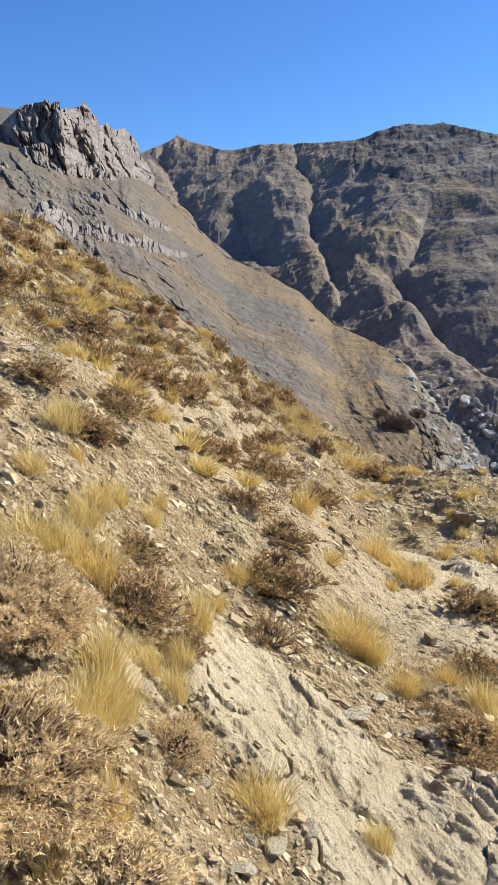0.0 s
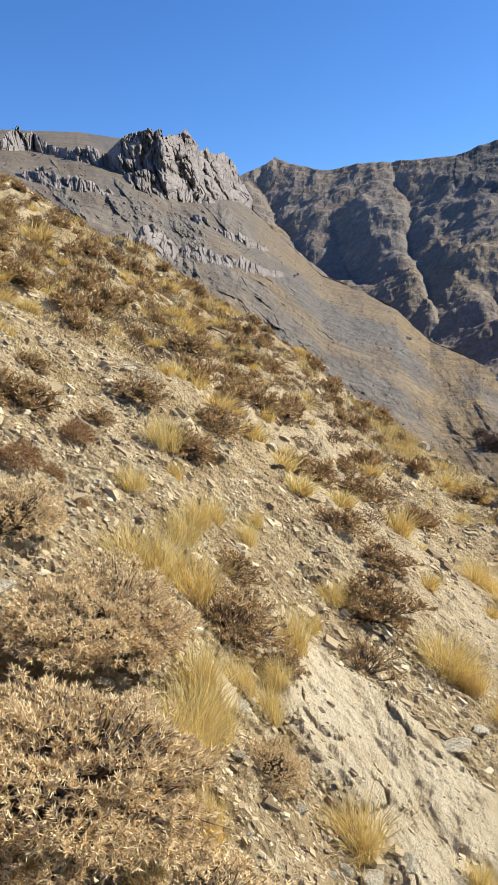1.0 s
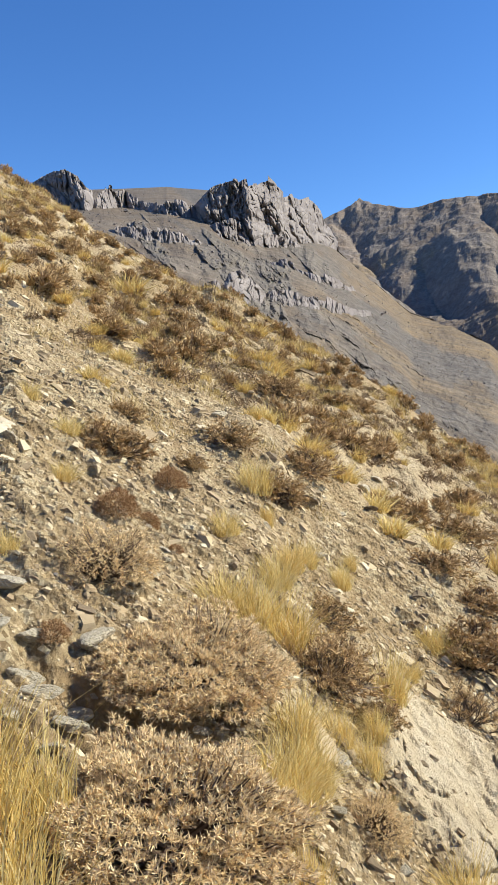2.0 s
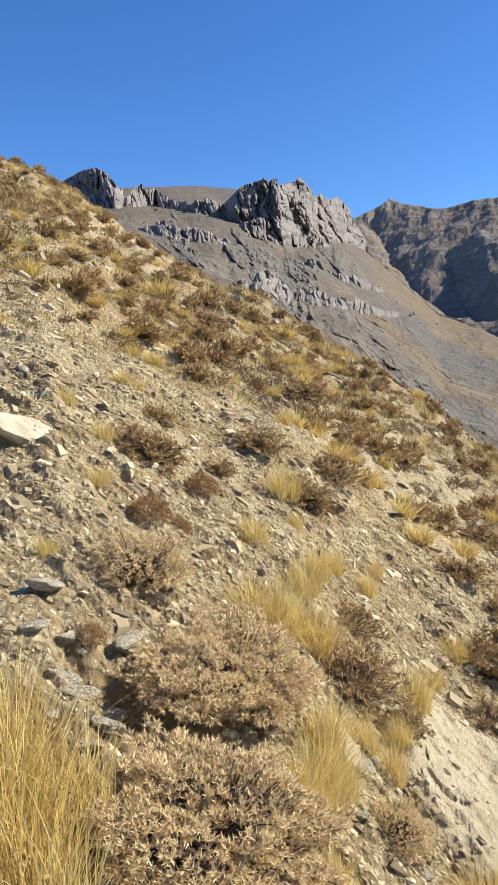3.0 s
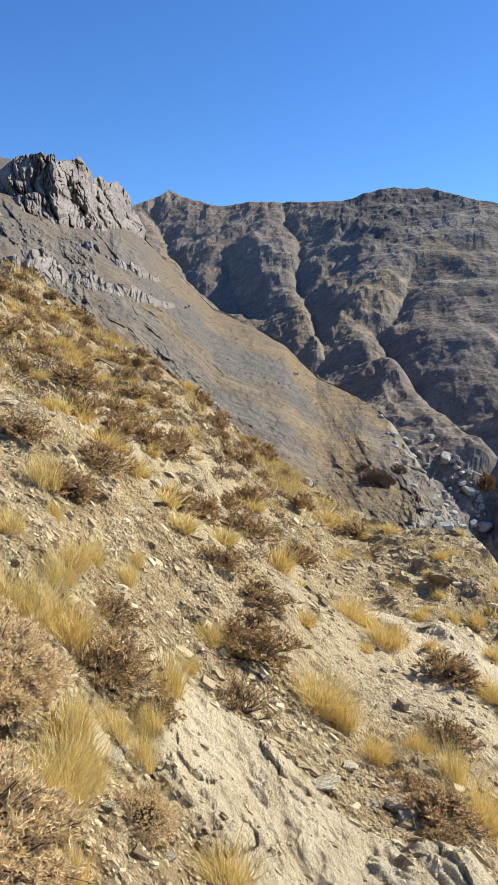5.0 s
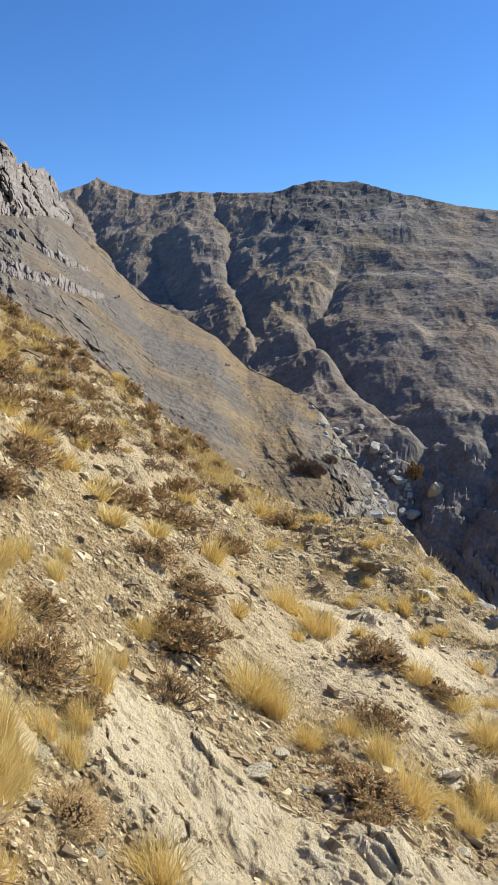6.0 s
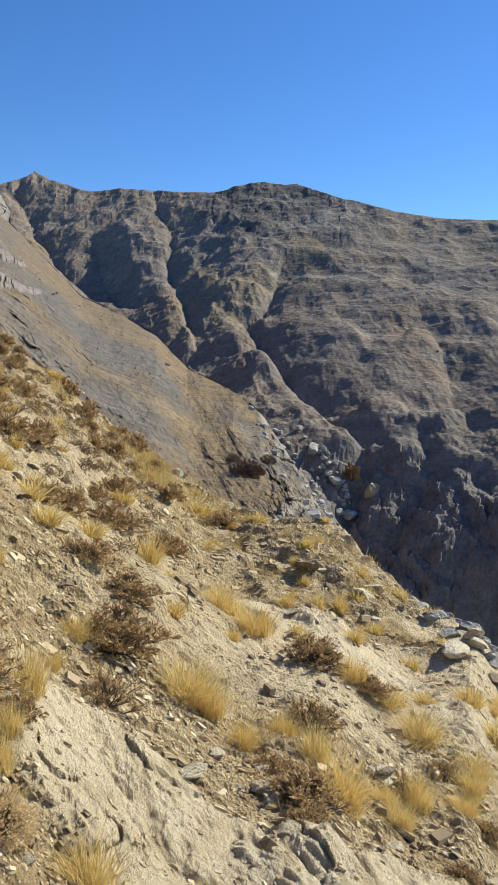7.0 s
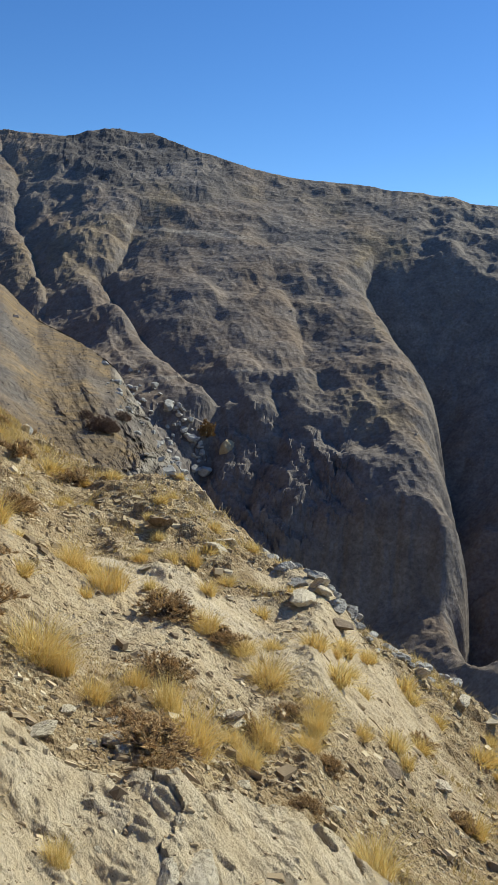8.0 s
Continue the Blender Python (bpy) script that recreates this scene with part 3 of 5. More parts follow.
Z = Z + 1.5 * fbm(X * 0.012 + 0.01 * Y, Z * 0.075, 4, 57, 0.6) * smooth(-0.15, 0.15, fbm(X * 0.007, Y * 0.007, 3, 58))
Sb = (Z - EYE_Z) / Hm
# bring the ridge to its true height against the sky
crest = table(FAR_AZ, SKYLINE) + 0.0022 * fbm(FAR_AZ * 0.8, FAR_AZ * 0 + 2, 4, 19) + 0.001 * facets(FAR_AZ * 1.7, FAR_AZ * 0, 39)[0] * (1 - smooth(18, 22, FAR_AZ))


def even_out(v, degrees):
    n = max(1, int(degrees / (FAR_AZ[1] - FAR_AZ[0])))
    k = np.hanning(2 * n + 3)
    return np.convolve(np.pad(v, n + 1, mode="edge"), k / k.sum(), mode="valid")


ridge_h = even_out(far_scale(FAR_AZ) * FOOT / (STEEP - table(FAR_AZ, SKYLINE)), 2.0)
for degrees, reach in ((3.5, 400.0), (1.2, 130.0), (0.3, 45.0), (0.01, 22.0)):
    need = even_out(crest - ((Z - EYE_Z) / Hm).max(0), degrees)
    rise = np.exp(-np.clip(ridge_h - Hm, 0, None) / reach * 1.6) if reach > 100 else np.exp(-((Hm - ridge_h) / reach) ** 2)
    Z = Z + need * Hm * rise
FAR_S = np.maximum.accumulate((Z - EYE_Z) / Hm, 0)
gx, gy = np.gradient(Z, axis=1) / np.maximum(np.gradient(A, axis=1) * 0.01745 * Hm, 0.1), np.gradient(Z, axis=0) / np.gradient(Hm, axis=0)
pitch = np.hypot(gx, gy)
far_me = grid_mesh("mountain", X, Y, Z)
zone(far_me, "rock", np.clip(gorge + summit + smooth(0.85, 1.3, pitch) * 0.9 + smooth(0.12, 0.3, fbm(X * 0.012, Y * 0.012, 4, 30)) * 0.4, 0, 1))
# where the summit face is coloured dark to stand for its shade
zone(far_me, "summit_shade", summit * smooth(-0.3, 0.1, fbm(X * 0.02, Y * 0.02, 3, 59)))
zone(far_me, "scree", smooth(0.05, 0.25, fbm(X * 0.006, Y * 0.006, 4, 31)) * 0.8)
zone(far_me, "grass", smooth(0.0, 0.25, fbm(X * 0.008 + 9, Y * 0.008, 4, 40)) * 0.7)
# two mule tracks
Sf = (Z - EYE_Z) / Hm
worn_way = 0.0
for a0, a1, s0, s1 in ((14.8, 24.5, 0.113, 0.107), (16.8, 25.2, -0.080, -0.060)):
    mid = np.interp(A, [a0, a1], [s0, s1]) + 0.004 * fbm(A * 0.8, A * 0, 3, 81)
    worn_way = worn_way + np.exp(-((Sf - mid) / 0.0020) ** 2) * smooth(a0 - 0.5, a0 + 0.5, A) * (1 - smooth(a1 - 1, a1 + 0.5, A))
zone(far_me, "track", 0.5 * np.clip(worn_way, 0, 1))
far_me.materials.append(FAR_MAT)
tagged(new("mountain", far_me), "high bare brown mountain with gullies and a gorge wall", "mountain", kind="structure")


def far_surface(az, s):
    """How far off the mountain is, seen towards these azimuths and slopes."""
    col = np.clip(np.round((az - FAR_AZ[0]) / (FAR_AZ[1] - FAR_AZ[0])).astype(int), 0, len(FAR_AZ) - 1)
    row = np.array([np.searchsorted(FAR_S[:, c], v) for c, v in zip(col, s)])
    return FAR_H[np.clip(row, 0, len(FAR_H) - 1)]


# low land all round, out to the horizon
az3 = np.radians(np.linspace(0, 360, 121))
hh = np.array([40.0, 90, 200, 500, 1200, 2500, 4600])
A, Hh = np.meshgrid(az3, hh)
X, Y = Hh * np.sin(A), Hh * np.cos(A)
Z = -50 - 330 * smooth(30, 330, Hh) + 60 * fbm(X * 0.002, Y * 0.002, 3, 71)
land_me = grid_mesh("valley_ground", X, Y, Z)
for key in ("rock", "scree", "grass"):
    zone(land_me, key, np.zeros(X.size))
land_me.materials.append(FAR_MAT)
tagged(new("valley_ground", land_me), "brown valley land below the mountains", "ground", kind="structure")


# ---- crags ----
def crag(label, top, foot, seed, tower=0.8, relief=0.016, ragged=0.13):
    """A crag standing out of the slope: one broken face of upright towers with clefts, ledges and a ragged top.
    tower: towers for each degree; relief: how far they stand out, as a share of their distance."""
    az0, az1 = top[0][0], top[-1][0]
    nu = int((az1 - az0) * 34)
    q, v = np.meshgrid(np.linspace(az0, az1, nu), np.concatenate([np.linspace(0, 1, 80), [1.1, 1.4, 2.0]]))
    vc = np.clip(v, 0, 1)
    f, t = table(q, foot), table(q, top)
    tall = np.clip(t - f, 0.001, None)
    big_top, _ = facets(q * tower * 1.3 + seed, q * 0 + 0.5, seed)
    small_top, _ = facets(q * tower * 4.1, q * 0 + 0.5, seed + 3)
    t = f + tall * np.clip(1 + ragged * (big_top - 0.75) + 0.22 * ragged * (small_top - 0.5), 0.5, 1.03)
    S = f - 0.012 + (t - f + 0.012) * vc
    warp = 0.5 * fbm(q * 0.9, S * 40, 3, seed + 5)
    A = q + 0.18 * fbm(q * 1.5, S * 60, 3, seed + 6) * smooth(0, 0.1, vc)
    lean = (S - f) * 9
    cell, edge = facets(q * tower + lean + warp, S * 20 + q * 0.35 + 0.6 * warp, seed + 7)
    cell2, edge2 = facets(q * tower * 2.6 + 0.8 * lean + 2 * warp, S * 58 + q * 0.6 + warp, seed + 9)
    cell3, edge3 = facets(q * tower * 6.5 + 2 * warp, S * 130, seed + 10)
    out = 0.8 * cell + 0.9 * smooth(0, 0.5, edge) + 0.42 * cell2 + 0.4 * smooth(0, 0.5, edge2) + 0.22 * cell3 + 0.12 * smooth(0, 0.5, edge3)
    out = out + 0.3 * ridged(q * 2.2 + lean, S * 50, 3, seed + 11) + 1.3 * (1 - vc)
    ends = smooth(az0, az0 + 0.5, q) * (1 - smooth(az1 - 0.5, az1, q))
    H = spur_h(q, np.minimum(f, spur_top(q))) * (1.012 + 0.03 * vc - relief * out * ends)
    over = np.clip(v - 1, 0, None)
    X, Y, Z = place(A, S, H)
    X, Y, Z = X * (1 + 0.03 * over), Y * (1 + 0.03 * over), Z - over * H * 0.03
    mid = 0.5 * (az0 + az1)
    bx, by, bz = place(mid, float(table(mid, foot)), float(spur_h(mid, table(mid, foot))))
    whole = tagged(new("rock_crag", None), label, "crag")
    count = max(2, round((az1 - az0) / 1.9))
    for i in range(count):
        lo, hi = i * (nu - 1) // count, (i + 1) * (nu - 1) // count + 1
        part("buttress", grid_mesh("buttress", X[:, lo:hi] - bx, Y[:, lo:hi] - by, Z[:, lo:hi] - bz), CRAG_MAT, whole)
    whole.location = (bx, by, bz)
    return whole


crag("grey crag of jagged upright limestone towers", [(-14.2, 0.232), (-13.6, 0.246), (-12.7, 0.260), (-11.9, 0.266), (-10.2, 0.268), (-8.5, 0.266), (-8.0, 0.253), (-7.4, 0.242), (-6.8, 0.246), (-6.3, 0.238), (-5.6, 0.239), (-5.0, 0.228), (-4.5, 0.206), (-3.7, 0.176)], [(-14.2, 0.222), (-12, 0.204), (-9.9, 0.185), (-7.8, 0.178), (-5.3, 0.178), (-3.7, 0.168)], 101, 0.7, 0.019)
crag("lower rock apron at the foot of the grey crag", [(-13.0, 0.212), (-11.6, 0.218), (-10.2, 0.208), (-8.8, 0.196), (-7.4, 0.186), (-6.4, 0.176)], [(-13.0, 0.206), (-10.2, 0.186), (-6.4, 0.168)], 108, 1.0, 0.02, 0.35)
crag("broken grey outcrop on the ridge", [(-26.4, 0.262), (-24.8, 0.280), (-23.2, 0.290), (-22.3, 0.282), (-21.4, 0.258)], [(-26.4, 0.25), (-21.4, 0.236)], 102, 1.0)
crag("low line of grey rocks below the ridge", [(-21.6, 0.246), (-20, 0.268), (-18.9, 0.258), (-17.6, 0.246), (-16, 0.247), (-14.3, 0.242), (-12.8, 0.226)], [(-21.6, 0.238), (-19, 0.240), (-16, 0.227), (-12.8, 0.216)], 103, 1.2, 0.014, 0.4)
crag("dark grey rock outcrop in the scree", [(-14.4, 0.126), (-13.8, 0.138), (-12.9, 0.141), (-12.3, 0.130), (-11.9, 0.146), (-11.0, 0.150), (-10.2, 0.138), (-9.2, 0.118)], [(-14.4, 0.124), (-12, 0.117), (-9.2, 0.108)], 104, 0.6, 0.02, 0.12)
crag("dark rock rib low on the scree slope", [(-9.6, 0.118), (-8, 0.124), (-6.4, 0.112), (-4.9, 0.110), (-3.4, 0.094), (-1.6, 0.084)], [(-9.6, 0.112), (-6, 0.100), (-1.6, 0.078)], 105, 1.0, 0.014, 0.6)
crag("grey rock ledges high on the scree slope", [(-20.5, 0.212), (-18.4, 0.220), (-17, 0.213), (-15.6, 0.212), (-13.6, 0.188)], [(-20.5, 0.208), (-13.6, 0.184)], 106, 1.0, 0.014, 0.6)
crag("broken rock ledge across the scree slope", [(-9.0, 0.160), (-7.6, 0.160), (-6.4, 0.148), (-4.6, 0.136), (-2.6, 0.116)], [(-9.0, 0.156), (-2.6, 0.110)], 107, 1.1, 0.013, 0.7)


# ---- loose stones ----
SCRUB = twig_material("dusty_dark_scrub", (0.15, 0.115, 0.08), (0.25, 0.20, 0.14), (0.42, 0.37, 0.30))
rng = np.random.default_rng(5)
CUBE = np.array([[-1, -1, -1], [1, -1, -1], [1, 1, -1], [-1, 1, -1], [-1, -1, 1], [1, -1, 1], [1, 1, 1], [-1, 1, 1]], float)
CUBE_FACES = np.array([[0, 3, 2, 1], [4, 5, 6, 7], [0, 1, 5, 4], [1, 2, 6, 5], [2, 3, 7, 6], [3, 0, 4, 7]])


def turn_matrices(yaw, tilt_x, tilt_y):
    cz, sz, cx, sx, cy, sy = np.cos(yaw), np.sin(yaw), np.cos(tilt_x), np.sin(tilt_x), np.cos(tilt_y), np.sin(tilt_y)
    o, i = np.zeros_like(yaw), np.ones_like(yaw)
    rz = np.stack([cz, -sz, o, sz, cz, o, o, o, i], 1).reshape(-1, 3, 3)
    rx = np.stack([i, o, o, o, cx, -sx, o, sx, cx], 1).reshape(-1, 3, 3)
    ry = np.stack([cy, o, sy, o, i, o, -sy, o, cy], 1).reshape(-1, 3, 3)
    return rz @ rx @ ry


def stone_field(name, label, x, y, z, size, lift, material, category="stones", flat=(0.18, 0.5), lie=True):
    n = len(x)
    body = CUBE[None] * (1 + 0.42 * (rng.random((n, 8, 3)) - 0.5) * 2)
    body[:, 4:, :2] *= rng.uniform(0.45, 0.95, (n, 1, 1))
    dims = np.stack([size * rng.uniform(0.8, 1.4, n), size * rng.uniform(0.5, 0.95, n), size * rng.uniform(*flat, n)], 1) * 0.5
    turn = turn_matrices(rng.normal(-0.2, 0.6, n), rng.normal(0, 0.2, n), rng.normal(0.06, 0.2, n))
    if lie is not None:
        e = 0.25
        up = np.stack([-(ground_z(x + e, y, False) - ground_z(x - e, y, False)) / (2 * e), -(ground_z(x, y + e, False) - ground_z(x, y - e, False)) / (2 * e), np.ones(n)], 1)
        up /= np.linalg.norm(up, axis=1)[:, None]
        ax = np.cross(np.array([0.0, 1.0, 0.0])[None], up)
        ax /= np.linalg.norm(ax, axis=1)[:, None]
        turn = np.stack([ax, np.cross(up, ax), up], 2) @ turn
    pts = np.einsum("nij,nkj->nki", turn, body * dims[:, None])
    pts = pts + np.stack([x, y, z + lift * size], 1)[:, None]
    me = bpy.data.meshes.new(name)
    me.vertices.add(n * 8)
    me.vertices.foreach_set("co", pts.ravel())
    loops = (CUBE_FACES[None] + 8 * np.arange(n)[:, None, None]).reshape(-1, 4)
    me.loops.add(loops.size)
    me.loops.foreach_set("vertex_index", loops.ravel())
    me.polygons.add(len(loops))
    me.polygons.foreach_set("loop_start", np.arange(0, loops.size, 4))
    me.polygons.foreach_set("loop_total", np.full(len(loops), 4))
    me.polygons.foreach_set("use_smooth", np.zeros(len(loops), bool))
    me.update(calc_edges=True)
    me.materials.append(material)
    return tagged(new(name, me), label, category, kind="stuff")


def scatter(n, keep_slab, h_min=1.4):
    az = rng.uniform(-34, 50, n)
    hs = np.interp(az, CREST_H_AZ, CREST_H)
    even = 1 / rng.uniform(1 / hs, 1 / h_min, n)
    h = np.where(rng.random(n) < 0.55, even, np.exp(rng.uniform(math.log(h_min), 1, n) * 0 + rng.random(n) * np.log(hs / h_min) + math.log(h_min)))
    x, y = h * np.sin(np.radians(az)), h * np.cos(np.radians(az))
    keep = (rng.random(n) < 1 - (1 - keep_slab) * slab_mask(x, y)) & (rng.random(n) < 0.35 + 1.6 * np.clip(0.35 + fbm(x * 0.9, y * 0.9, 3, 51), 0, 1))
    return x[keep], y[keep], h[keep]


x, y, h = scatter(66000, 0.10)
stone_field("stone_chips", "loose pale angular limestone chips on the slope", x, y, ground_z(x, y), np.clip(0.0155 * (h / 4) ** 0.8 * rng.lognormal(0, 0.6, len(x)), 0.008, 0.14), 0.03, CHIPS)
x, y, h = scatter(2600, 0.04, 1.8)
keep = h > 4.5
x, y, h = x[keep], y[keep], h[keep]
stone_field("stones", "scattered pale broken stones on the scree", x, y, ground_z(x, y), np.minimum(0.047 * (h / 5) ** 0.7 * rng.lognormal(0, 0.4, len(x)), 0.018 * h), 0.10, CHIPS)

# the same stones round the walker
az, h = rng.uniform(50, 326, 7000), 1.0 + 6 * rng.random(7000) ** 0.7
x, y = h * np.sin(np.radians(az)), h * np.cos(np.radians(az))
stone_field("stone_chips", "loose pale limestone chips behind the path", x, y, ground_z(x, y), 0.04 * rng.lognormal(0, 0.4, len(x)), 0.12, CHIPS)

# scrub and boulders on the far slopes
a, v = rng.uniform(-30, 17, 6000), rng.random(6000)
low = np.interp(a, CREST_AZ, CREST_S) - 0.03
s = low + v * (spur_top(a) - low) * 0.98
x, y, z = place(a, s, spur_h(a, s))
stone_field("scrub", "dark low scrub dotted over the scree slope", x, y, z, rng.lognormal(0, 0.45, len(x)) * 0.00042 * np.hypot(x, y), 0.1, SCRUB, "scrub", (0.5, 0.9), None)
a, v = rng.uniform(-30, 17, 9000), rng.random(9000)
low = np.interp(a, CREST_AZ, CREST_S) - 0.03
s = low + v * (spur_top(a) - low) * 0.98
x, y, z = place(a, s, spur_h(a, s))
stone_field("stones", "grey stones lying all over the scree slope", x, y, z, rng.lognormal(0, 0.6, len(x)) * 0.00055 * np.hypot(x, y), 0.1, CRAG_MAT, "stones", (0.4, 0.8), None)
a, s = rng.uniform(-4, 44, 9000), rng.uniform(-0.3, 0.2, 9000)
keep = s < table(a, SKYLINE) - 0.004
a, s = a[keep], s[keep]
fh = far_surface(a, s)
x, y, z = place(a, s, fh)
stone_field("scrub", "dark low scrub dotted over the mountain", x, y, z, rng.lognormal(0, 0.5, len(x)) * 0.0007 * np.hypot(x, y), 0.1, SCRUB, "scrub", (0.5, 0.9), None)


def rock_mesh(seed, material, flat=0.6, fine=3):
    """A broken boulder about 1 m across: a jittered ball cut by flat planes."""
    r = random.Random(seed)
    bm = bmesh.new()
    bmesh.ops.create_icosphere(bm, subdivisions=fine, radius=0.5)
    cuts = []
    for _ in range(11):
        d = Vector((r.gauss(0, 1), r.gauss(0, 1), r.gauss(0, 0.9))).normalized()
        cuts.append((d, r.uniform(0.24, 0.40)))
    for v in bm.verts:
        for d, k in cuts:
            over = v.co.dot(d) - k
            if over > 0:
                v.co -= d * over
        v.co += 0.045 * Vector((noise.noise(v.co * 5 + Vector((seed, 0, 0))), noise.noise(v.co * 5 + Vector((0, seed, 0))), noise.noise(v.co * 5 + Vector((0, 0, seed)))))
        v.co.z *= flat
    me = bpy.data.meshes.new("rock")
    bm.to_mesh(me)
    bm.free()
    me.materials.append(material)
    return me


PALE_ROCKS = [rock_mesh(i, ROCK_PALE, 0.5 + 0.06 * i) for i in range(5)]
CREST_ROCKS = [rock_mesh(80 + i, ROCK_GREY, 0.6 + 0.08 * i) for i in range(4)]
BROWN_ROCKS = [rock_mesh(20 + i, ROCK_BROWN, 0.6) for i in range(3)]


def on_ground(x, y, sink=0.0):
    return float(ground_z(np.array([x]), np.array([y]))[0]) - sink


def lay(name, me, x, y, size, label, category, group, sink=0.1, tilt=0.3, stretch=1.0):
    ob = tagged(new(name, me), label, category, group)
    ob.matrix_world = Matrix.Translation((x, y, on_ground(x, y, -0.16 * size + sink * size))) @ Euler((random.uniform(-tilt, tilt), random.uniform(0.0, 2 * tilt), random.uniform(0.6, 1.6))).to_matrix().to_4x4() @ Matrix.Diagonal((size * stretch, size * 0.8, size * 0.6, 1))
    return ob


TUFTS_UP = [(-1.10, 5.57, 0.34, 0.34), (-0.89, 11.33, 0.34, 0.32), (-2.02, 4.43, 0.21, 0.14), (-1.81, 3.88, 0.16, 0.16), (-1.07, 4.37, 0.27, 0.14), (-0.77, 3.53, 0.41, 0.32), (-0.47, 5.19, 0.18, 0.26), (-0.67, 4.97, 0.17, 0.25), (-0.95, 5.12, 0.14, 0.20), (-0.15, 3.79, 0.19, 0.33), (-0.50, 2.28, 0.20, 0.27), (-0.33, 3.01, 0.16, 0.23), (-0.22, 2.99, 0.16, 0.21), (-0.33, 2.01, 0.15, 0.22), (1.00, 8.99, 0.39, 0.43), (0.19, 5.35, 0.30, 0.24), (-1.61, 2.89, 0.12, 0.08), (-2.36, 4.64, 0.22, 0.14), (-5.01, 14.21, 0.82, 0.55), (-3.45, 19.28, 0.72, 0.43)]
TUFTS_MID = [(-1.89, 16.74, 0.40, 0.40), (-2.01, 12.01, 0.68, 0.27), (-3.60, 8.85, 0.41, 0.21), (0.11, 2.58, 0.26, 0.22), (-0.38, 2.19, 0.10, 0.16), (-0.44, 5.54, 0.13, 0.17), (-0.04, 4.63, 0.10, 0.14), (1.77, 8.46, 0.43, 0.40), (2.05, 7.86, 0.59, 0.40), (0.88, 5.25, 0.53, 0.35), (1.05, 5.12, 0.24, 0.30), (1.23, 4.91, 0.22, 0.25), (1.57, 5.09, 0.25, 0.23), (1.71, 4.29, 0.43, 0.39), (3.12, 6.63, 0.42, 0.23), (3.21, 6.12, 0.44, 0.32), (2.79, 6.83, 0.45, 0.24), (2.54, 4.84, 0.29, 0.35), (3.18, 5.17, 0.28, 0.27), (2.93, 4.85, 0.27, 0.21)]
TUFTS_DOWN = [(2.17, 4.62, 0.23, 0.23), (-0.19, 3.27, 0.14, 0.19), (-0.16, 2.71, 0.08, 0.12), (4.14, 12.42, 0.30, 0.26), (2.79, 15.83, 0.85, 0.29), (0.86, 11.21, 0.42, 0.25), (4.75, 7.41, 0.26, 0.19), (3.79, 9.79, 0.19, 0.36), (1.72, 4.76, 0.27, 0.35), (0.09, 5.28, 0.27, 0.18), (4.59, 13.07, 0.23, 0.21), (2.49, 3.26, 0.31, 0.33), (0.56, 2.68, 0.14, 0.14), (7.36, 7.55, 0.48, 0.28), (3.39, 5.49, 0.35, 0.21), (4.85, 7.18, 0.22, 0.16), (6.35, 8.08, 0.41, 0.24), (3.94, 5.57, 0.27, 0.16), (2.17, 4.36, 0.23, 0.27)]
BUSHES_UP = [(-0.45, 3.49, 0.40), (-1.31, 3.18, 0.45), (0.35, 5.37, 0.56), (0.60, 9.65, 0.67), (0.22, 6.75, 0.47), (0.51, 6.26, 0.44), (-0.77, 10.70, 0.72), (-0.90, 7.04, 0.48), (-0.97, 5.77, 0.44), (-1.42, 6.24, 0.43), (-2.14, 5.74, 0.28), (-1.82, 4.66, 0.46), (-1.54, 5.42, 0.25), (-1.58, 10.23, 0.62), (-3.91, 13.97, 0.64), (-0.20, 2.59, 0.24), (-0.50, 4.44, 0.30), (-0.20, 3.46, 0.21), (-0.82, 2.98, 0.47)]
BUSHES_DOWN = [(1.40, 4.09, 0.39), (2.48, 6.99, 0.54), (1.34, 3.74, 0.20), (3.06, 5.41, 0.26), (3.11, 4.81, 0.26), (3.12, 14.85, 0.63), (1.34, 4.57, 0.22), (2.92, 6.72, 0.39), (2.42, 4.98, 0.25), (1.85, 5.27, 0.37), (2.33, 3.81, 0.21), (1.42, 4.25, 0.35), (5.40, 6.53, 0.33), (4.85, 5.11, 0.32)]
CUSHIONS = [(-1.50, 3.82, 0.22), (-1.40, 3.99, 0.13), (-1.43, 4.54, 0.22), (-1.30, 2.59, 0.12), (-1.21, 3.85, 0.09)]
ROCKS_UP = [(-0.33, 9.69, 0.32), (-0.35, 7.58, 0.23), (-1.19, 2.51, 0.12), (-1.27, 2.33, 0.12), (-1.18, 2.05, 0.10), (-1.00, 1.96, 0.10), (-4.00, 12.01, 0.46), (-1.21, 2.69, 0.11), (-1.72, 7.26, 0.22), (-2.09, 3.85, 0.16), (-0.78, 6.07, 0.18), (-0.76, 2.62, 0.08), (-0.49, 2.05, 0.07), (-0.66, 1.65, 0.15), (-0.55, 1.77, 0.13)]
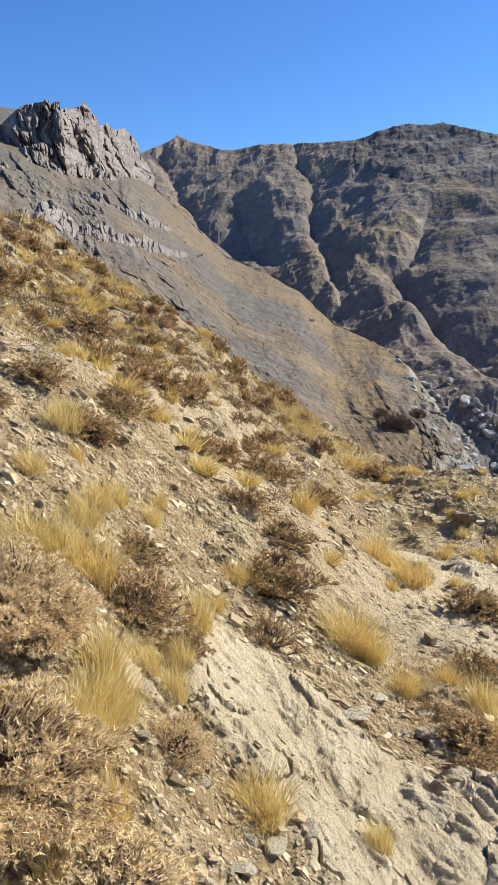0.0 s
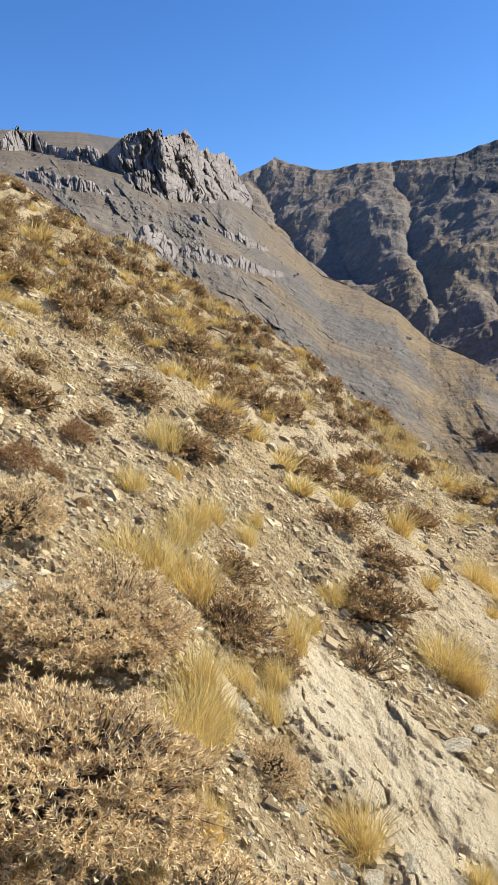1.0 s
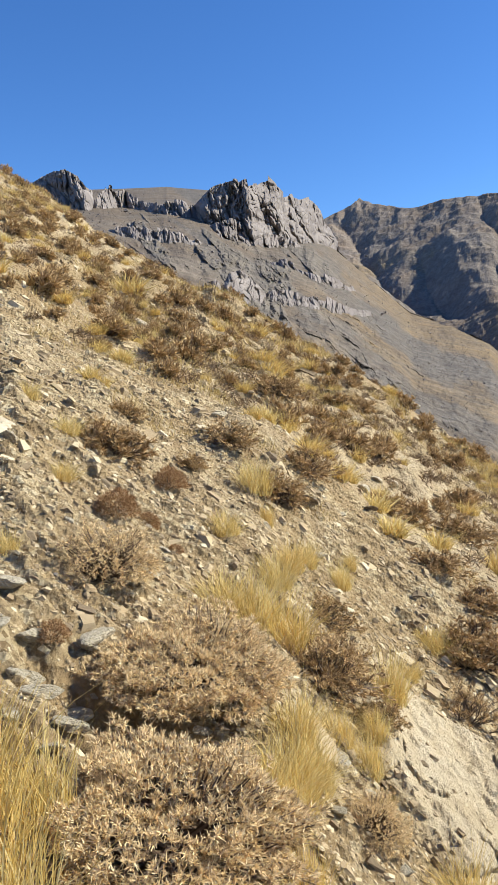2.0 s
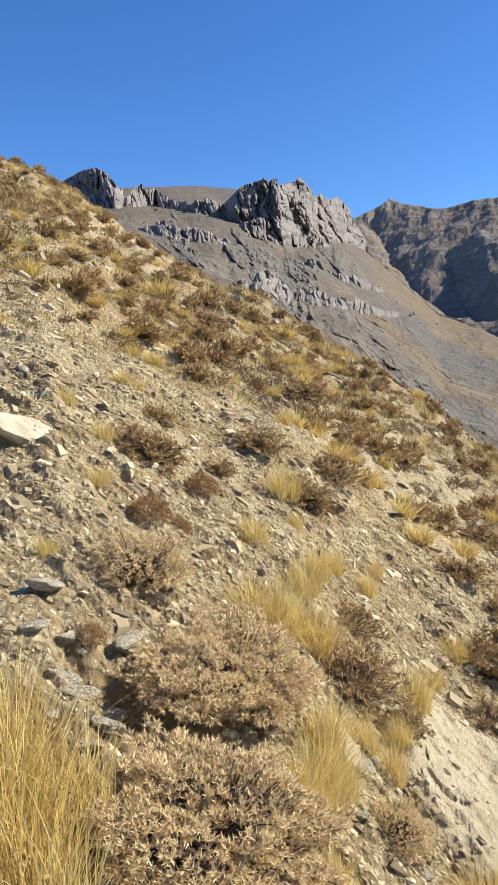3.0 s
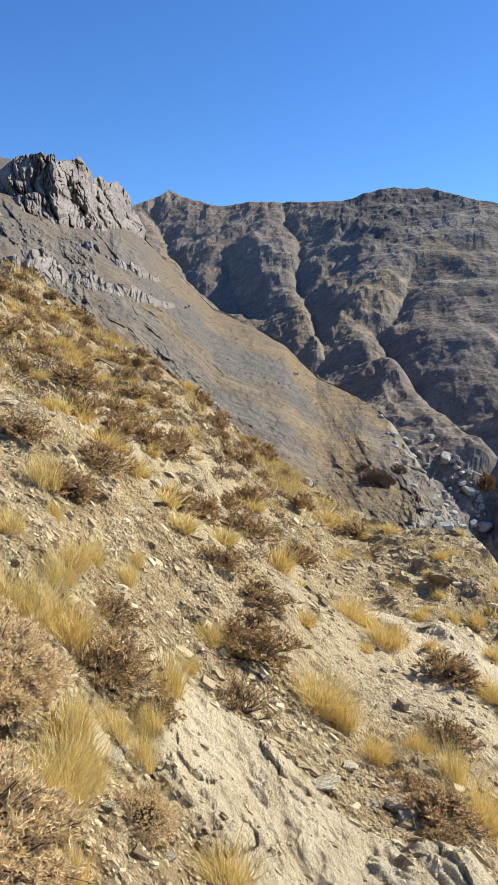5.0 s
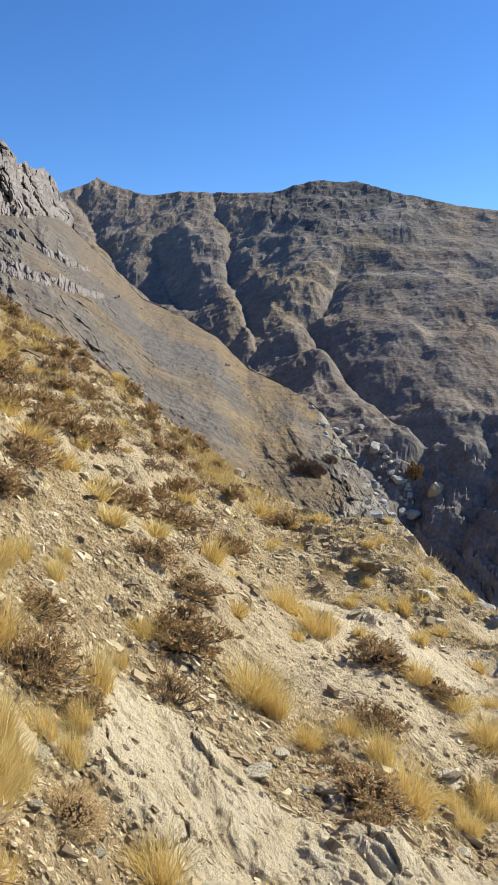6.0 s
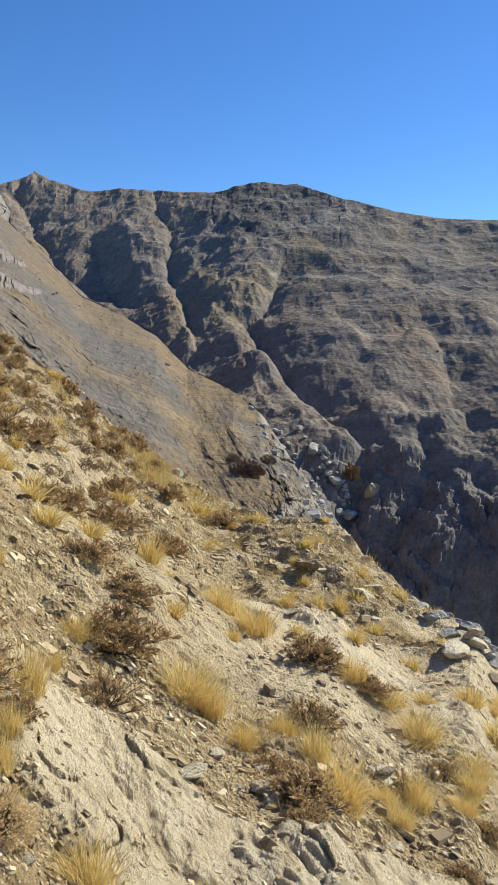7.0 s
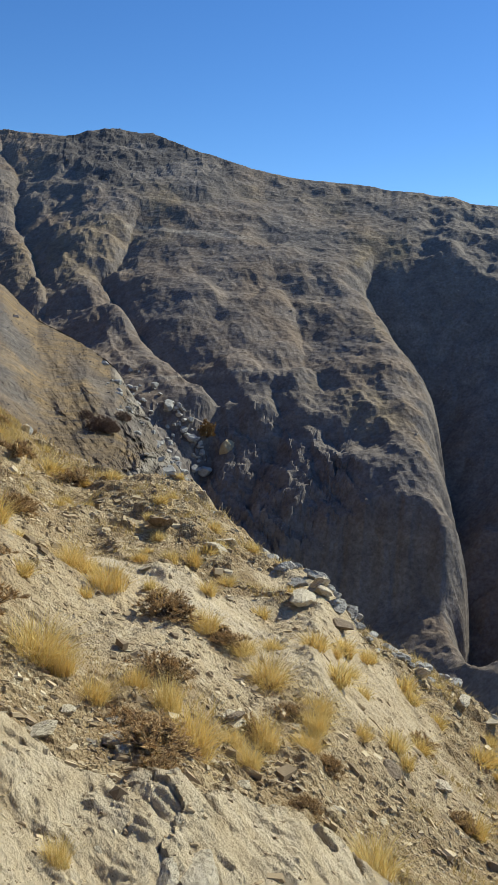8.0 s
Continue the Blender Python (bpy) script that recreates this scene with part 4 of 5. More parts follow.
ROCKS_DOWN = [(5.87, 11.57, 0.39), (5.63, 9.39, 0.48), (4.89, 8.61, 0.51), (4.40, 10.42, 0.51), (3.75, 11.29, 0.54), (2.33, 5.04, 0.25), (1.23, 4.13, 0.20), (0.98, 4.64, 0.15), (0.73, 4.04, 0.19), (-0.48, 8.73, 0.38), (2.87, 9.18, 0.22), (-0.15, 10.75, 0.39), (5.53, 9.11, 0.41), (5.42, 8.43, 0.46), (4.84, 11.08, 0.46), (5.87, 11.57, 0.30), (7.28, 8.97, 0.44), (2.32, 4.99, 0.26), (1.19, 4.25, 0.24), (1.99, 4.05, 0.18), (8.40, 8.46, 0.36), (7.92, 8.60, 0.35), (4.03, 5.23, 0.26), (5.00, 5.63, 0.29), (2.68, 18.80, 0.60), (3.40, 19.20, 0.50), (0.30, 20.00, 0.50), (4.10, 18.20, 0.60)]

for i, (x, y, w) in enumerate(ROCKS_UP + ROCKS_DOWN):
    brown = i % 9 == 1
    me = BROWN_ROCKS[i % 3] if brown else PALE_ROCKS[i % 5]
    lay("rock", me, x, y, w * (0.75 if y > 7 and x < 0 else 1.1), "brown weathered rock in the scree" if brown else "pale angular limestone rock in the scree", "rock", "rocks on the slope", stretch=1.25)


for x, y, w in [(2.33, 5.02, 0.30), (1.2, 4.2, 0.16)]:
    lay("rock", BROWN_ROCKS[0], x, y, w, "dark brown weathered rock standing in the scree", "rock", "rocks on the slope", sink=0.02)
for x, y, w in [(-0.98, 2.36, 0.13), (-0.90, 2.44, 0.10), (-1.06, 2.46, 0.11), (-0.94, 2.54, 0.12), (-1.02, 2.28, 0.09), (-0.86, 2.34, 0.08)]:
    lay("rock", PALE_ROCKS[int(w * 100) % 5], x, y, w, "broken limestone block in the dark hollow under a bush", "rock", "rocks on the slope", sink=0.02)
# larger rocks and ledges beside the path
for x, y, w, words in [(-2.30, 3.98, 0.80, "large cream limestone ledge in the hillside"), (-1.50, 2.66, 0.17, "white broken limestone block"), (-1.36, 2.55, 0.14, "white broken limestone block"), (-1.18, 2.26, 0.13, "white broken limestone block"), (-1.02, 2.12, 0.11, "white broken limestone block"), (-1.18, 2.72, 0.16, "white angular limestone block by the hollow"), (-1.42, 2.42, 0.12, "white broken limestone block"), (0.03, 2.20, 0.15, "white limestone block by the path"), (0.28, 2.57, 0.13, "pale pointed limestone block"), (0.15, 2.46, 0.16, "pale limestone block below the slab"), (1.13, 2.66, 0.36, "rounded end of a bedrock rib"), (0.97, 2.60, 0.24, "pale rounded bedrock block"), (1.32, 4.64, 0.26, "pale limestone block under the grass")]:
    lay("rock", PALE_ROCKS[int(w * 100) % 5], x, y, w, words, "rock", "rocks on the slope", sink=0.24 if w > 0.2 else 0.08, stretch=1.3)
# stones that can be told apart, lying in the scree by the path
STONES = [rock_mesh(70 + i, ROCK_PALE, 0.42 + 0.05 * i, 2) for i in range(6)]
x, y, h = scatter(900, 0.15, 1.5)
near = np.nonzero(h < 7)[0][:285]
for i in near:
    size = min(0.11, 0.032 * (h[i] / 3) ** 0.5 * random.lognormvariate(0, 0.45))
    stone = new("stone", STONES[i % 6])
    stone.parent = ground
    stone.matrix_world = Matrix.Translation((x[i], y[i], on_ground(x[i], y[i], -0.05 * size))) @ Euler((random.uniform(-0.4, 0.4), random.uniform(-0.1, 0.7), random.uniform(-0.7, 0.7))).to_matrix().to_4x4() @ Matrix.Diagonal((size * 1.4, size * 0.9, size * 0.9, 1))
# rocks that break the crest line
for a, size in [(4.5, 0.5), (8.1, 0.7), (10.0, 0.6), (12.2, 0.45), (15, 0.4), (19.5, 0.5), (22.4, 0.45), (26.2, 0.4), (29.0, 0.35), (30.6, 0.55), (31.6, 0.45), (32.8, 0.42), (33.8, 0.4), (35.2, 0.4), (36.8, 0.5), (38.0, 0.4), (39.6, 0.45), (41.5, 0.35), (43.0, 0.4)]:
    h = 0.985 * float(np.interp(a, CREST_H_AZ, CREST_H))
    x, y = h * math.sin(radians(a)), h * math.cos(radians(a))
    lay("rock", CREST_ROCKS[int(a * 10) % 4], x, y, size, "weathered grey limestone block on the crest", "rock", "rocks on the crest", sink=0.12, stretch=1.2)


for i in range(46):
    a = random.uniform(26, 45)
    h = float(np.interp(a, CREST_H_AZ, CREST_H)) * random.uniform(0.90, 1.0)
    lay("rock", CREST_ROCKS[i % 4], h * math.sin(radians(a)), h * math.cos(radians(a)), random.uniform(0.16, 0.42), "weathered grey limestone block near the crest", "rock", "rocks on the crest", sink=0.14, stretch=1.3)


# ---- dry grass ----
def tuft_mesh(seed, blades, spread, width, droop):
    """A tuft about 1 m high of fine arching blades."""
    r = random.Random(seed)
    verts, faces = [], []
    for _ in range(blades):
        a, q = r.uniform(0, 2 * math.pi), r.random() ** 0.6
        bx, by = 0.29 * q * math.cos(a), 0.29 * q * math.sin(a)
        high = r.uniform(0.35, 1.05) * (1 - 0.3 * q)
        a2 = a + r.gauss(0, 1.3)
        out = spread * (0.1 + abs(r.gauss(0, 0.55)))
        dx, dy = math.cos(a2), math.sin(a2)
        side = r.uniform(0, math.pi)
        sx, sy = math.cos(side) * width, math.sin(side) * width
        base = len(verts)
        for k, t in enumerate((0.0, 0.4, 0.75, 1.0)):
            bend = out * t ** 1.7
            z = high * (t - droop * q * t ** 3)
            w = (1.0, 0.9, 0.6, 0.0)[k]
            px, py = bx + dx * bend, by + dy * bend
            if k < 3:
                verts += [(px - sx * w, py - sy * w, z), (px + sx * w, py + sy * w, z)]
            else:
                verts.append((px, py, z))
        for k in range(2):
            b = base + 2 * k
            faces.append((b, b + 1, b + 3, b + 2))
        faces.append((base + 4, base + 5, base + 6))
    me = mesh_from("grass_tuft", verts, faces)
    me.materials.append(STRAW)
    return me


TUFTS = [tuft_mesh(40 + i, 500, 0.46 + 0.09 * i, 0.0042, 0.2) for i in range(4)]
THIN = tuft_mesh(48, 230, 0.42, 0.0045, 0.15)
TUFTS_FAR = [tuft_mesh(50 + i, 260, 0.6, 0.011, 0.28) for i in range(3)]


def put_tuft(me, x, y, high, wide, label, group):
    ob = tagged(new("grass_tuft", me), label, "grass", group)
    lean = Euler((random.uniform(-0.12, 0.12), random.uniform(0.0, 0.22), random.uniform(0, 6.28)))
    ob.matrix_world = Matrix.Translation((x, y, on_ground(x, y, 0.02))) @ lean.to_matrix().to_4x4() @ Matrix.Diagonal((wide, wide, high, 1))
    return ob


for i, (x, y, wide, high) in enumerate(TUFTS_UP + TUFTS_MID + TUFTS_DOWN):
    h = math.hypot(x, y)
    high = max(high, 0.16) * 1.12
    me = TUFTS[i % 4] if h < 9 else TUFTS_FAR[i % 3]
    tall = high > 0.3
    put_tuft(me, x, y, high, max(wide * 1.25, 0.8 * high), "tall golden dry grass tuft on the scree" if tall else "small golden dry grass tuft on the scree", "golden grass tufts")
for x, y, wide, high in [(-0.44, 2.45, 0.24, 0.28), (-0.45, 2.70, 0.2, 0.3), (-0.62, 3.6, 0.35, 0.36), (-0.9, 3.5, 0.3, 0.28), (-0.75, 4.2, 0.25, 0.3), (-0.72, 4.6, 0.2, 0.28), (-0.38, 2.55, 0.2, 0.26), (-0.40, 2.28, 0.18, 0.22)]:
    put_tuft(TUFTS[2], x, y, high, wide * 1.3, "tall golden dry grass tuft on the scree", "golden grass tufts")
for x, y, high in [(-0.98, 1.52, 0.46), (-1.10, 1.66, 0.5), (-0.86, 1.42, 0.42), (-1.2, 1.85, 0.4), (-0.95, 1.75, 0.36)]:
    put_tuft(THIN, x, y, high, high * 0.9, "tall thin straw grass beside the thorn bush", "golden grass tufts")


for i in range(26):
    x, y = random.uniform(-0.75, -0.15), random.uniform(1.38, 1.72)
    put_tuft(THIN, x, y, random.uniform(0.07, 0.14), random.uniform(0.12, 0.2), "thin pale dry grass by the edge of the path", "small grass tufts")


# ---- thorn bushes ----
def bush_meshes(seed, clusters, spikes, length, width, material, stems=46, lump=0.25, squash=0.95, gap=-0.22):
    """A dome-shaped cushion about 1 m wide and 0.5 m high: woody stems that end in stars of stiff spiky shoots, with gaps between."""
    r = random.Random(seed)
    verts, faces = [], []
    off = Vector((seed * 3.1, seed * 1.7, 0))
    tips = []
    for _ in range(clusters):
        a, c = r.uniform(0, 2 * math.pi), r.uniform(0.02, 1.0)
        q = math.sqrt(max(0, 1 - c * c))
        d = Vector((q * math.cos(a), q * math.sin(a), c))
        knob = noise.noise(d * 7.5 + off)
        if knob < gap:
            continue
        rad = 0.5 * (1 + lump * 1.4 * noise.noise(d * 2.3 + off) + 0.28 * knob) * (1 - 0.30 * r.random() ** 2.5)
        p = Vector((d.x * rad, d.y * rad, 0.04 + d.z * rad * squash))
        tips.append((p, d))
        for _ in range(spikes):
            s = (d * 0.75 + Vector((r.gauss(0, 0.6), r.gauss(0, 0.6), r.gauss(0.1, 0.55)))).normalized()
            side = s.cross(Vector((r.gauss(0, 1), r.gauss(0, 1), r.gauss(0, 1)))).normalized() * width
            q0 = p + s * length * r.uniform(-0.1, 0.15)
            b = len(verts)
            verts += [q0 - side, q0 + side, q0 + s * length * r.uniform(0.6, 1.25)]
            faces.append((b, b + 1, b + 2))
    leaf = mesh_from("foliage", verts, faces)
    leaf.materials.append(material)
    verts, faces = [], []
    for i in range(stems):
        p, d = tips[r.randrange(len(tips))]
        start = Vector((r.gauss(0, 0.05), r.gauss(0, 0.05), -0.04))
        mid = start.lerp(p, 0.5) + Vector((r.gauss(0, 0.04), r.gauss(0, 0.04), r.gauss(0.02, 0.03)))
        b = len(verts)
        for k, (q, w) in enumerate(((start, 0.013), (mid, 0.009), (p, 0.003))):
            for j in range(3):
                verts.append(q + Vector((w * math.cos(2.1 * j), w * math.sin(2.1 * j), 0)))
        for k in range(2):
            for j in range(3):
                j2 = (j + 1) % 3
                faces.append((b + 3 * k + j, b + 3 * k + j2, b + 3 * k + 3 + j2, b + 3 * k + 3 + j))
    wood = mesh_from("branchwork", verts, faces)
    wood.materials.append(STEM)
    return leaf, wood


def branch_bush(seed, stems, levels, thick, spike, material, tips=7):
    """A thorn bush about 1 m wide: stems that fan out from the root and fork again and again, each end a tassel of short spiny shoots."""
    r = random.Random(seed)
    wood_v, wood_f, leaf_v, leaf_f = [], [], [], []

    def tube(points, widths, verts, faces):
        b = len(verts)
        for q, w in zip(points, widths):
            for j in range(3):
                verts.append(q + Vector((w * math.cos(2.1 * j), w * math.sin(2.1 * j), 0.5 * w * (j - 1))))
        for k in range(len(points) - 1):
            for j in range(3):
                j2 = (j + 1) % 3
                faces.append((b + 3 * k + j, b + 3 * k + j2, b + 3 * k + 3 + j2, b + 3 * k + 3 + j))

    def grow(p, d, length, width, level):
        p1 = p + d * length * 0.5
        d2 = (d + Vector((r.gauss(0, 0.22), r.gauss(0, 0.22), r.gauss(0.08, 0.16)))).normalized()
        p2 = p1 + d2 * length * 0.5
        outer = level == 0
        tube((p, p1, p2), (width, 0.85 * width, 0.65 * width), leaf_v if outer else wood_v, leaf_f if outer else wood_f)
        if outer:
            for _ in range(tips):
                s = (d2 * 0.9 + Vector((r.gauss(0, 0.55), r.gauss(0, 0.55), r.gauss(0.1, 0.45)))).normalized()
                side = s.cross(Vector((r.gauss(0, 1), r.gauss(0, 1), r.gauss(0, 1)))).normalized() * spike * 0.13
                q0 = p.lerp(p2, r.uniform(0.3, 1.0))
                b = len(leaf_v)
                leaf_v.extend([q0 - side, q0 + side, q0 + s * spike * r.uniform(0.6, 1.2)])
                leaf_f.append((b, b + 1, b + 2))
            return
        for _ in range(r.choice((2, 2, 3, 3))):
            grow(p2 if r.random() < 0.7 else p1, (d2 + Vector((r.gauss(0, 0.42), r.gauss(0, 0.42), r.gauss(0.02, 0.3)))).normalized(), length * r.uniform(0.55, 0.78), width * 0.68, level - 1)

    for _ in range(stems):
        a, rise = r.uniform(0, 2 * math.pi), r.uniform(0.15, 1.3)
        d = Vector((math.cos(a) * math.cos(rise), math.sin(a) * math.cos(rise), math.sin(rise)))
        grow(Vector((r.gauss(0, 0.04), r.gauss(0, 0.04), -0.04)), d, r.uniform(0.16, 0.27), thick, levels)
    leaf, wood = mesh_from("foliage", leaf_v, leaf_f), mesh_from("branchwork", wood_v, wood_f)
    leaf.materials.append(material)
    wood.materials.append(STEM)
    return leaf, wood


STEM = twig_material("dark_woody_stems", (0.07, 0.045, 0.03), (0.14, 0.095, 0.06), (0.23, 0.165, 0.115))


def bush(leaf_wood, name, label, category, group, x, y, wide, high):
    top = tagged(new(name, None), label, category, group)
    part("foliage", leaf_wood[0], None, top)
    part("branchwork", leaf_wood[1], None, top, "dark woody stems")
    return place_bush(top, x, y, wide, high)


def place_bush(top, x, y, wide, high):
    lean = Euler((random.uniform(-0.1, 0.1), random.uniform(0.1, 0.35), 0)).to_matrix().to_4x4() @ Euler((0, 0, random.uniform(0, 6.28))).to_matrix().to_4x4()
    top.matrix_world = Matrix.Translation((x, y, on_ground(x, y, 0.02))) @ lean @ Matrix.Diagonal((wide, wide, high * 2, 1))
    return top


BIG = bush_meshes(1, 7500, 9, 0.030, 0.0032, TWIG_PALE, 420, 0.36, 0.5, -0.27)
FLAT = bush_meshes(3, 7000, 9, 0.028, 0.0030, TWIG_PALE, 380, 0.3, 0.30, -0.27)
PALE = [bush_meshes(2 + i, 2800, 8, 0.042, 0.0048, TWIG_PALE, 240, 0.35) for i in range(2)]
BROWN = [branch_bush(5 + i, 36, 3, 0.013, 0.065, TWIG_BROWN, 10) for i in range(3)]
LACY = branch_bush(15, 24, 4, 0.014, 0.045, TWIG_BROWN, 4)
RED = [bush_meshes(9, 1500, 4, 0.07, 0.010, TWIG_RED, 20, 0.1)]
FAR_BUSH = [branch_bush(12 + i, 26, 2, 0.019, 0.15, TWIG_BROWN, 8) for i in range(3)]

bush(BIG, "thorn_bush", "broad pale spiny cushion bush beside the path", "bush", "thorn bushes", -0.67, 1.88, 0.70, 0.35)
bush(PALE[1], "thorn_bush", "low pale spiny bush by the edge of the path", "bush", "thorn bushes", -0.30, 1.72, 0.42, 0.14)
bush(FLAT, "thorn_bush", "flat-topped pale spiny bush over a dark hollow", "bush", "thorn bushes", -0.86, 2.82, 0.76, 0.40)
for i, (x, y, w) in enumerate(BUSHES_UP + BUSHES_DOWN):
    pale = i in (1, 15, 18)
    kind = PALE[i % 2] if pale else BROWN[i % 3]
    bush(kind, "thorn_bush", "pale spiny cushion bush on the scree" if pale else "brown twiggy thorn bush on the scree", "bush", "thorn bushes", x, y, w * (1.0 if pale else 1.35), w * random.uniform(0.4, 0.56))
for x, y, w in [(-0.46, 3.42, 0.42), (-0.42, 3.95, 0.34), (0.28, 4.55, 0.40)]:
    bush(LACY, "thorn_bush", "lacy brown thorn bush with bare branches", "bush", "thorn bushes", x, y, w, w * 0.5)
for x, y, w in CUSHIONS:
    bush(RED[0], "cushion_plant", "small rust-brown rounded cushion plant", "plant", "rust-brown cushions", x, y, w, w * 0.55)

# the thick cover of bushes and grass towards the crest
far_bushes = []
r = random.Random(8)
spots = []
while len(spots) < 300:
    a, q = r.uniform(-35, 9), r.random()
    hs = float(np.interp(a, CREST_H_AZ, CREST_H))
    h = 8.5 + (hs * 1.03 - 8.5) * q ** 0.85
    x, y = h * math.sin(radians(a)), h * math.cos(radians(a))
    if r.random() > min(1, 0.25 + max(0, -a) / 16 + (h / hs > 0.9) * 0.5):
        continue
    if all((x - u) ** 2 + (y - v) ** 2 > 0.22 for u, v in spots):
        spots.append((x, y))
for i, (x, y) in enumerate(spots):
    w = r.uniform(0.26, 0.66)
    bush(FAR_BUSH[i % 3], "thorn_bush", "low brown thorn bush on the upper slope", "bush", "bushes on the upper slope", x, y, w, w * r.uniform(0.4, 0.6))
spots = []
while len(spots) < 290:
    a, q = r.uniform(-35, 46), r.random() ** 0.8
    hs = float(np.interp(a, CREST_H_AZ, CREST_H))
    h = 6.5 + (hs * 1.02 - 6.5) * q
    x, y = h * math.sin(radians(a)), h * math.cos(radians(a))
    if r.random() > (1.0 if a < 0 else 0.25):
        continue
    spots.append((x, y))
for i, (x, y) in enumerate(spots):
    high = r.uniform(0.14, 0.32)
    put_tuft(TUFTS_FAR[i % 3], x, y, high, high * r.uniform(1.0, 1.7), "low golden grass tuft among the stones", "small grass tufts")


# the thin dry grass that covers the upper slope between the tufts
def grass_cover(label, az0, az1, h0, n, grow):
    az = rng.uniform(az0, az1, n)
    hs = np.interp(az, CREST_H_AZ, CREST_H)
    h = h0 + (hs * 1.02 - h0) * rng.random(n) ** 0.8
    x, y = h * np.sin(np.radians(az)), h * np.cos(np.radians(az))
    clump = fbm(x * 1.5, y * 1.5, 3, 66) + 0.7 * fbm(x * 0.3, y * 0.3, 2, 67)
    keep = (slab_mask(x, y) < 0.3) & (rng.random(n) < smooth(0.08, 0.20, clump + grow * (h / hs - 0.75) - 0.006 * np.clip(az, -20, 20)))
    x, y, h = x[keep], y[keep], h[keep]
    m = len(x)
    z = ground_z(x, y) - 0.01
    tall = rng.uniform(0.05, 0.17, m) * np.clip(h / 14, 0.7, 1.25)
    lean, side = rng.uniform(0, 2 * np.pi, m), rng.uniform(0, np.pi, m)
    out = tall * np.abs(rng.normal(0.4, 0.35, m))
    w = 0.00035 * h + 0.0007
    p0 = np.stack([x - w * np.cos(side), y - w * np.sin(side), z], 1)
    p1 = np.stack([x + w * np.cos(side), y + w * np.sin(side), z], 1)
    p2 = np.stack([x + out * np.cos(lean) + 0.02, y + out * np.sin(lean), z + tall], 1)
    me = mesh_from("dry_grass", np.stack([p0, p1, p2], 1).reshape(-1, 3).tolist(), np.arange(3 * m).reshape(-1, 3).tolist())
    me.materials.append(STUBBLE)
    tagged(new("dry_grass", me), label, "grass", kind="stuff")


SCRUB_BROWN = twig_material("dark_brown_scrub", (0.11, 0.07, 0.04), (0.24, 0.16, 0.09), (0.42, 0.31, 0.19))


def scrub_cover(label, count, spikes):
    """Low brown clumps, too many and too small to tell one from another."""
    az = rng.uniform(-36, 7, count)
    hs = np.interp(az, CREST_H_AZ, CREST_H)
    h = 8 + (hs * 1.02 - 8) * rng.random(count) ** 0.7
    x, y = h * np.sin(np.radians(az)), h * np.cos(np.radians(az))
    keep = rng.random(count) < np.clip(0.45 - 0.03 * az, 0.2, 1)
    x, y = x[keep], y[keep]
    z, m = ground_z(x, y), len(x)
    wide = rng.uniform(0.05, 0.17, m)[:, None]
    d = rng.normal(0, 1, (m, spikes, 3))
    d[:, :, 2] = np.abs(d[:, :, 2])
    d /= np.linalg.norm(d, axis=2)[:, :, None]
    mid = np.stack([x, y, z], 1)[:, None] + d * wide[:, :, None] * np.array([1.2, 1.2, 0.75])
    way = (d * 0.6 + rng.normal(0, 0.5, d.shape)) * 0.07
    side = np.cross(way, rng.normal(0, 1, d.shape))
    side = side / np.linalg.norm(side, axis=2)[:, :, None] * 0.007
    tri = np.stack([mid - way - side, mid - way + side, mid + way], 2).reshape(-1, 3)
    me = mesh_from("scrub", tri.tolist(), np.arange(len(tri)).reshape(-1, 3).tolist())
    me.materials.append(SCRUB_BROWN)
    tagged(new("scrub", me), label, "scrub", kind="stuff")


scrub_cover("low brown scrub between the bushes of the upper slope", 1300, 64)
grass_cover("thin golden dry grass over the upper slope", -36, 8, 6.0, 150000, 0.42)
grass_cover("sparse golden dry grass among the lower stones", 2, 48, 3.2, 60000, 0.0)


# ---- the gorge end of the scree slope: a jumble of boulders, shrubs and one rusty tree ----
GREY_ROCKS = [rock_mesh(30 + i, ROCK_GREY, 0.8) for i in range(4)]
WHITE_ROCKS = [rock_mesh(40 + i, ROCK_WHITE, 0.8) for i in range(2)]
OCHRE_ROCK = rock_mesh(45, ROCK_OCHRE, 1.5)


def boulder(me, az, s, size, label, near=1.0, group="gorge boulders"):
    h = float(spur_h(az, min(s, float(spur_top(az))))) * near
    x, y, z = place(az, s, h)
    ob = tagged(new("boulder", me), label, "boulder", group)
    ob.matrix_world = Matrix.Translation((x, y, z)) @ Euler((r.uniform(-0.4, 0.4), r.uniform(-0.4, 0.4), r.uniform(0, 6.28))).to_matrix().to_4x4() @ Matrix.Diagonal((size * r.uniform(0.8, 1.3), size, size * r.uniform(0.8, 1.1), 1))


for i in range(110):
    a = r.uniform(13.8, 23.5)
    s = float(spur_top(a)) - abs(r.gauss(0, 0.025)) + 0.003
    boulder(GREY_ROCKS[i % 4], a, s, min(3.6, 0.9 * r.lognormvariate(0, 0.5)), "grey broken boulder beside the gorge")


def far_place(az, s, near=2.0):
    h = far_surface(np.array([az]), np.array([s]))
    return [float(v) for v in place(az, s, float(h[0]) - near)]


def wall_boulder(me, az, s, size, label, high=1.0):
    ob = tagged(new("boulder", me), label, "boulder", "gorge boulders")
    ob.matrix_world = Matrix.Translation(far_place(az, s, 0.5 * size)) @ Euler((r.uniform(-0.3, 0.3), r.uniform(-0.3, 0.3), r.uniform(0, 6.28))).to_matrix().to_4x4() @ Matrix.Diagonal((size, size, size * high, 1))


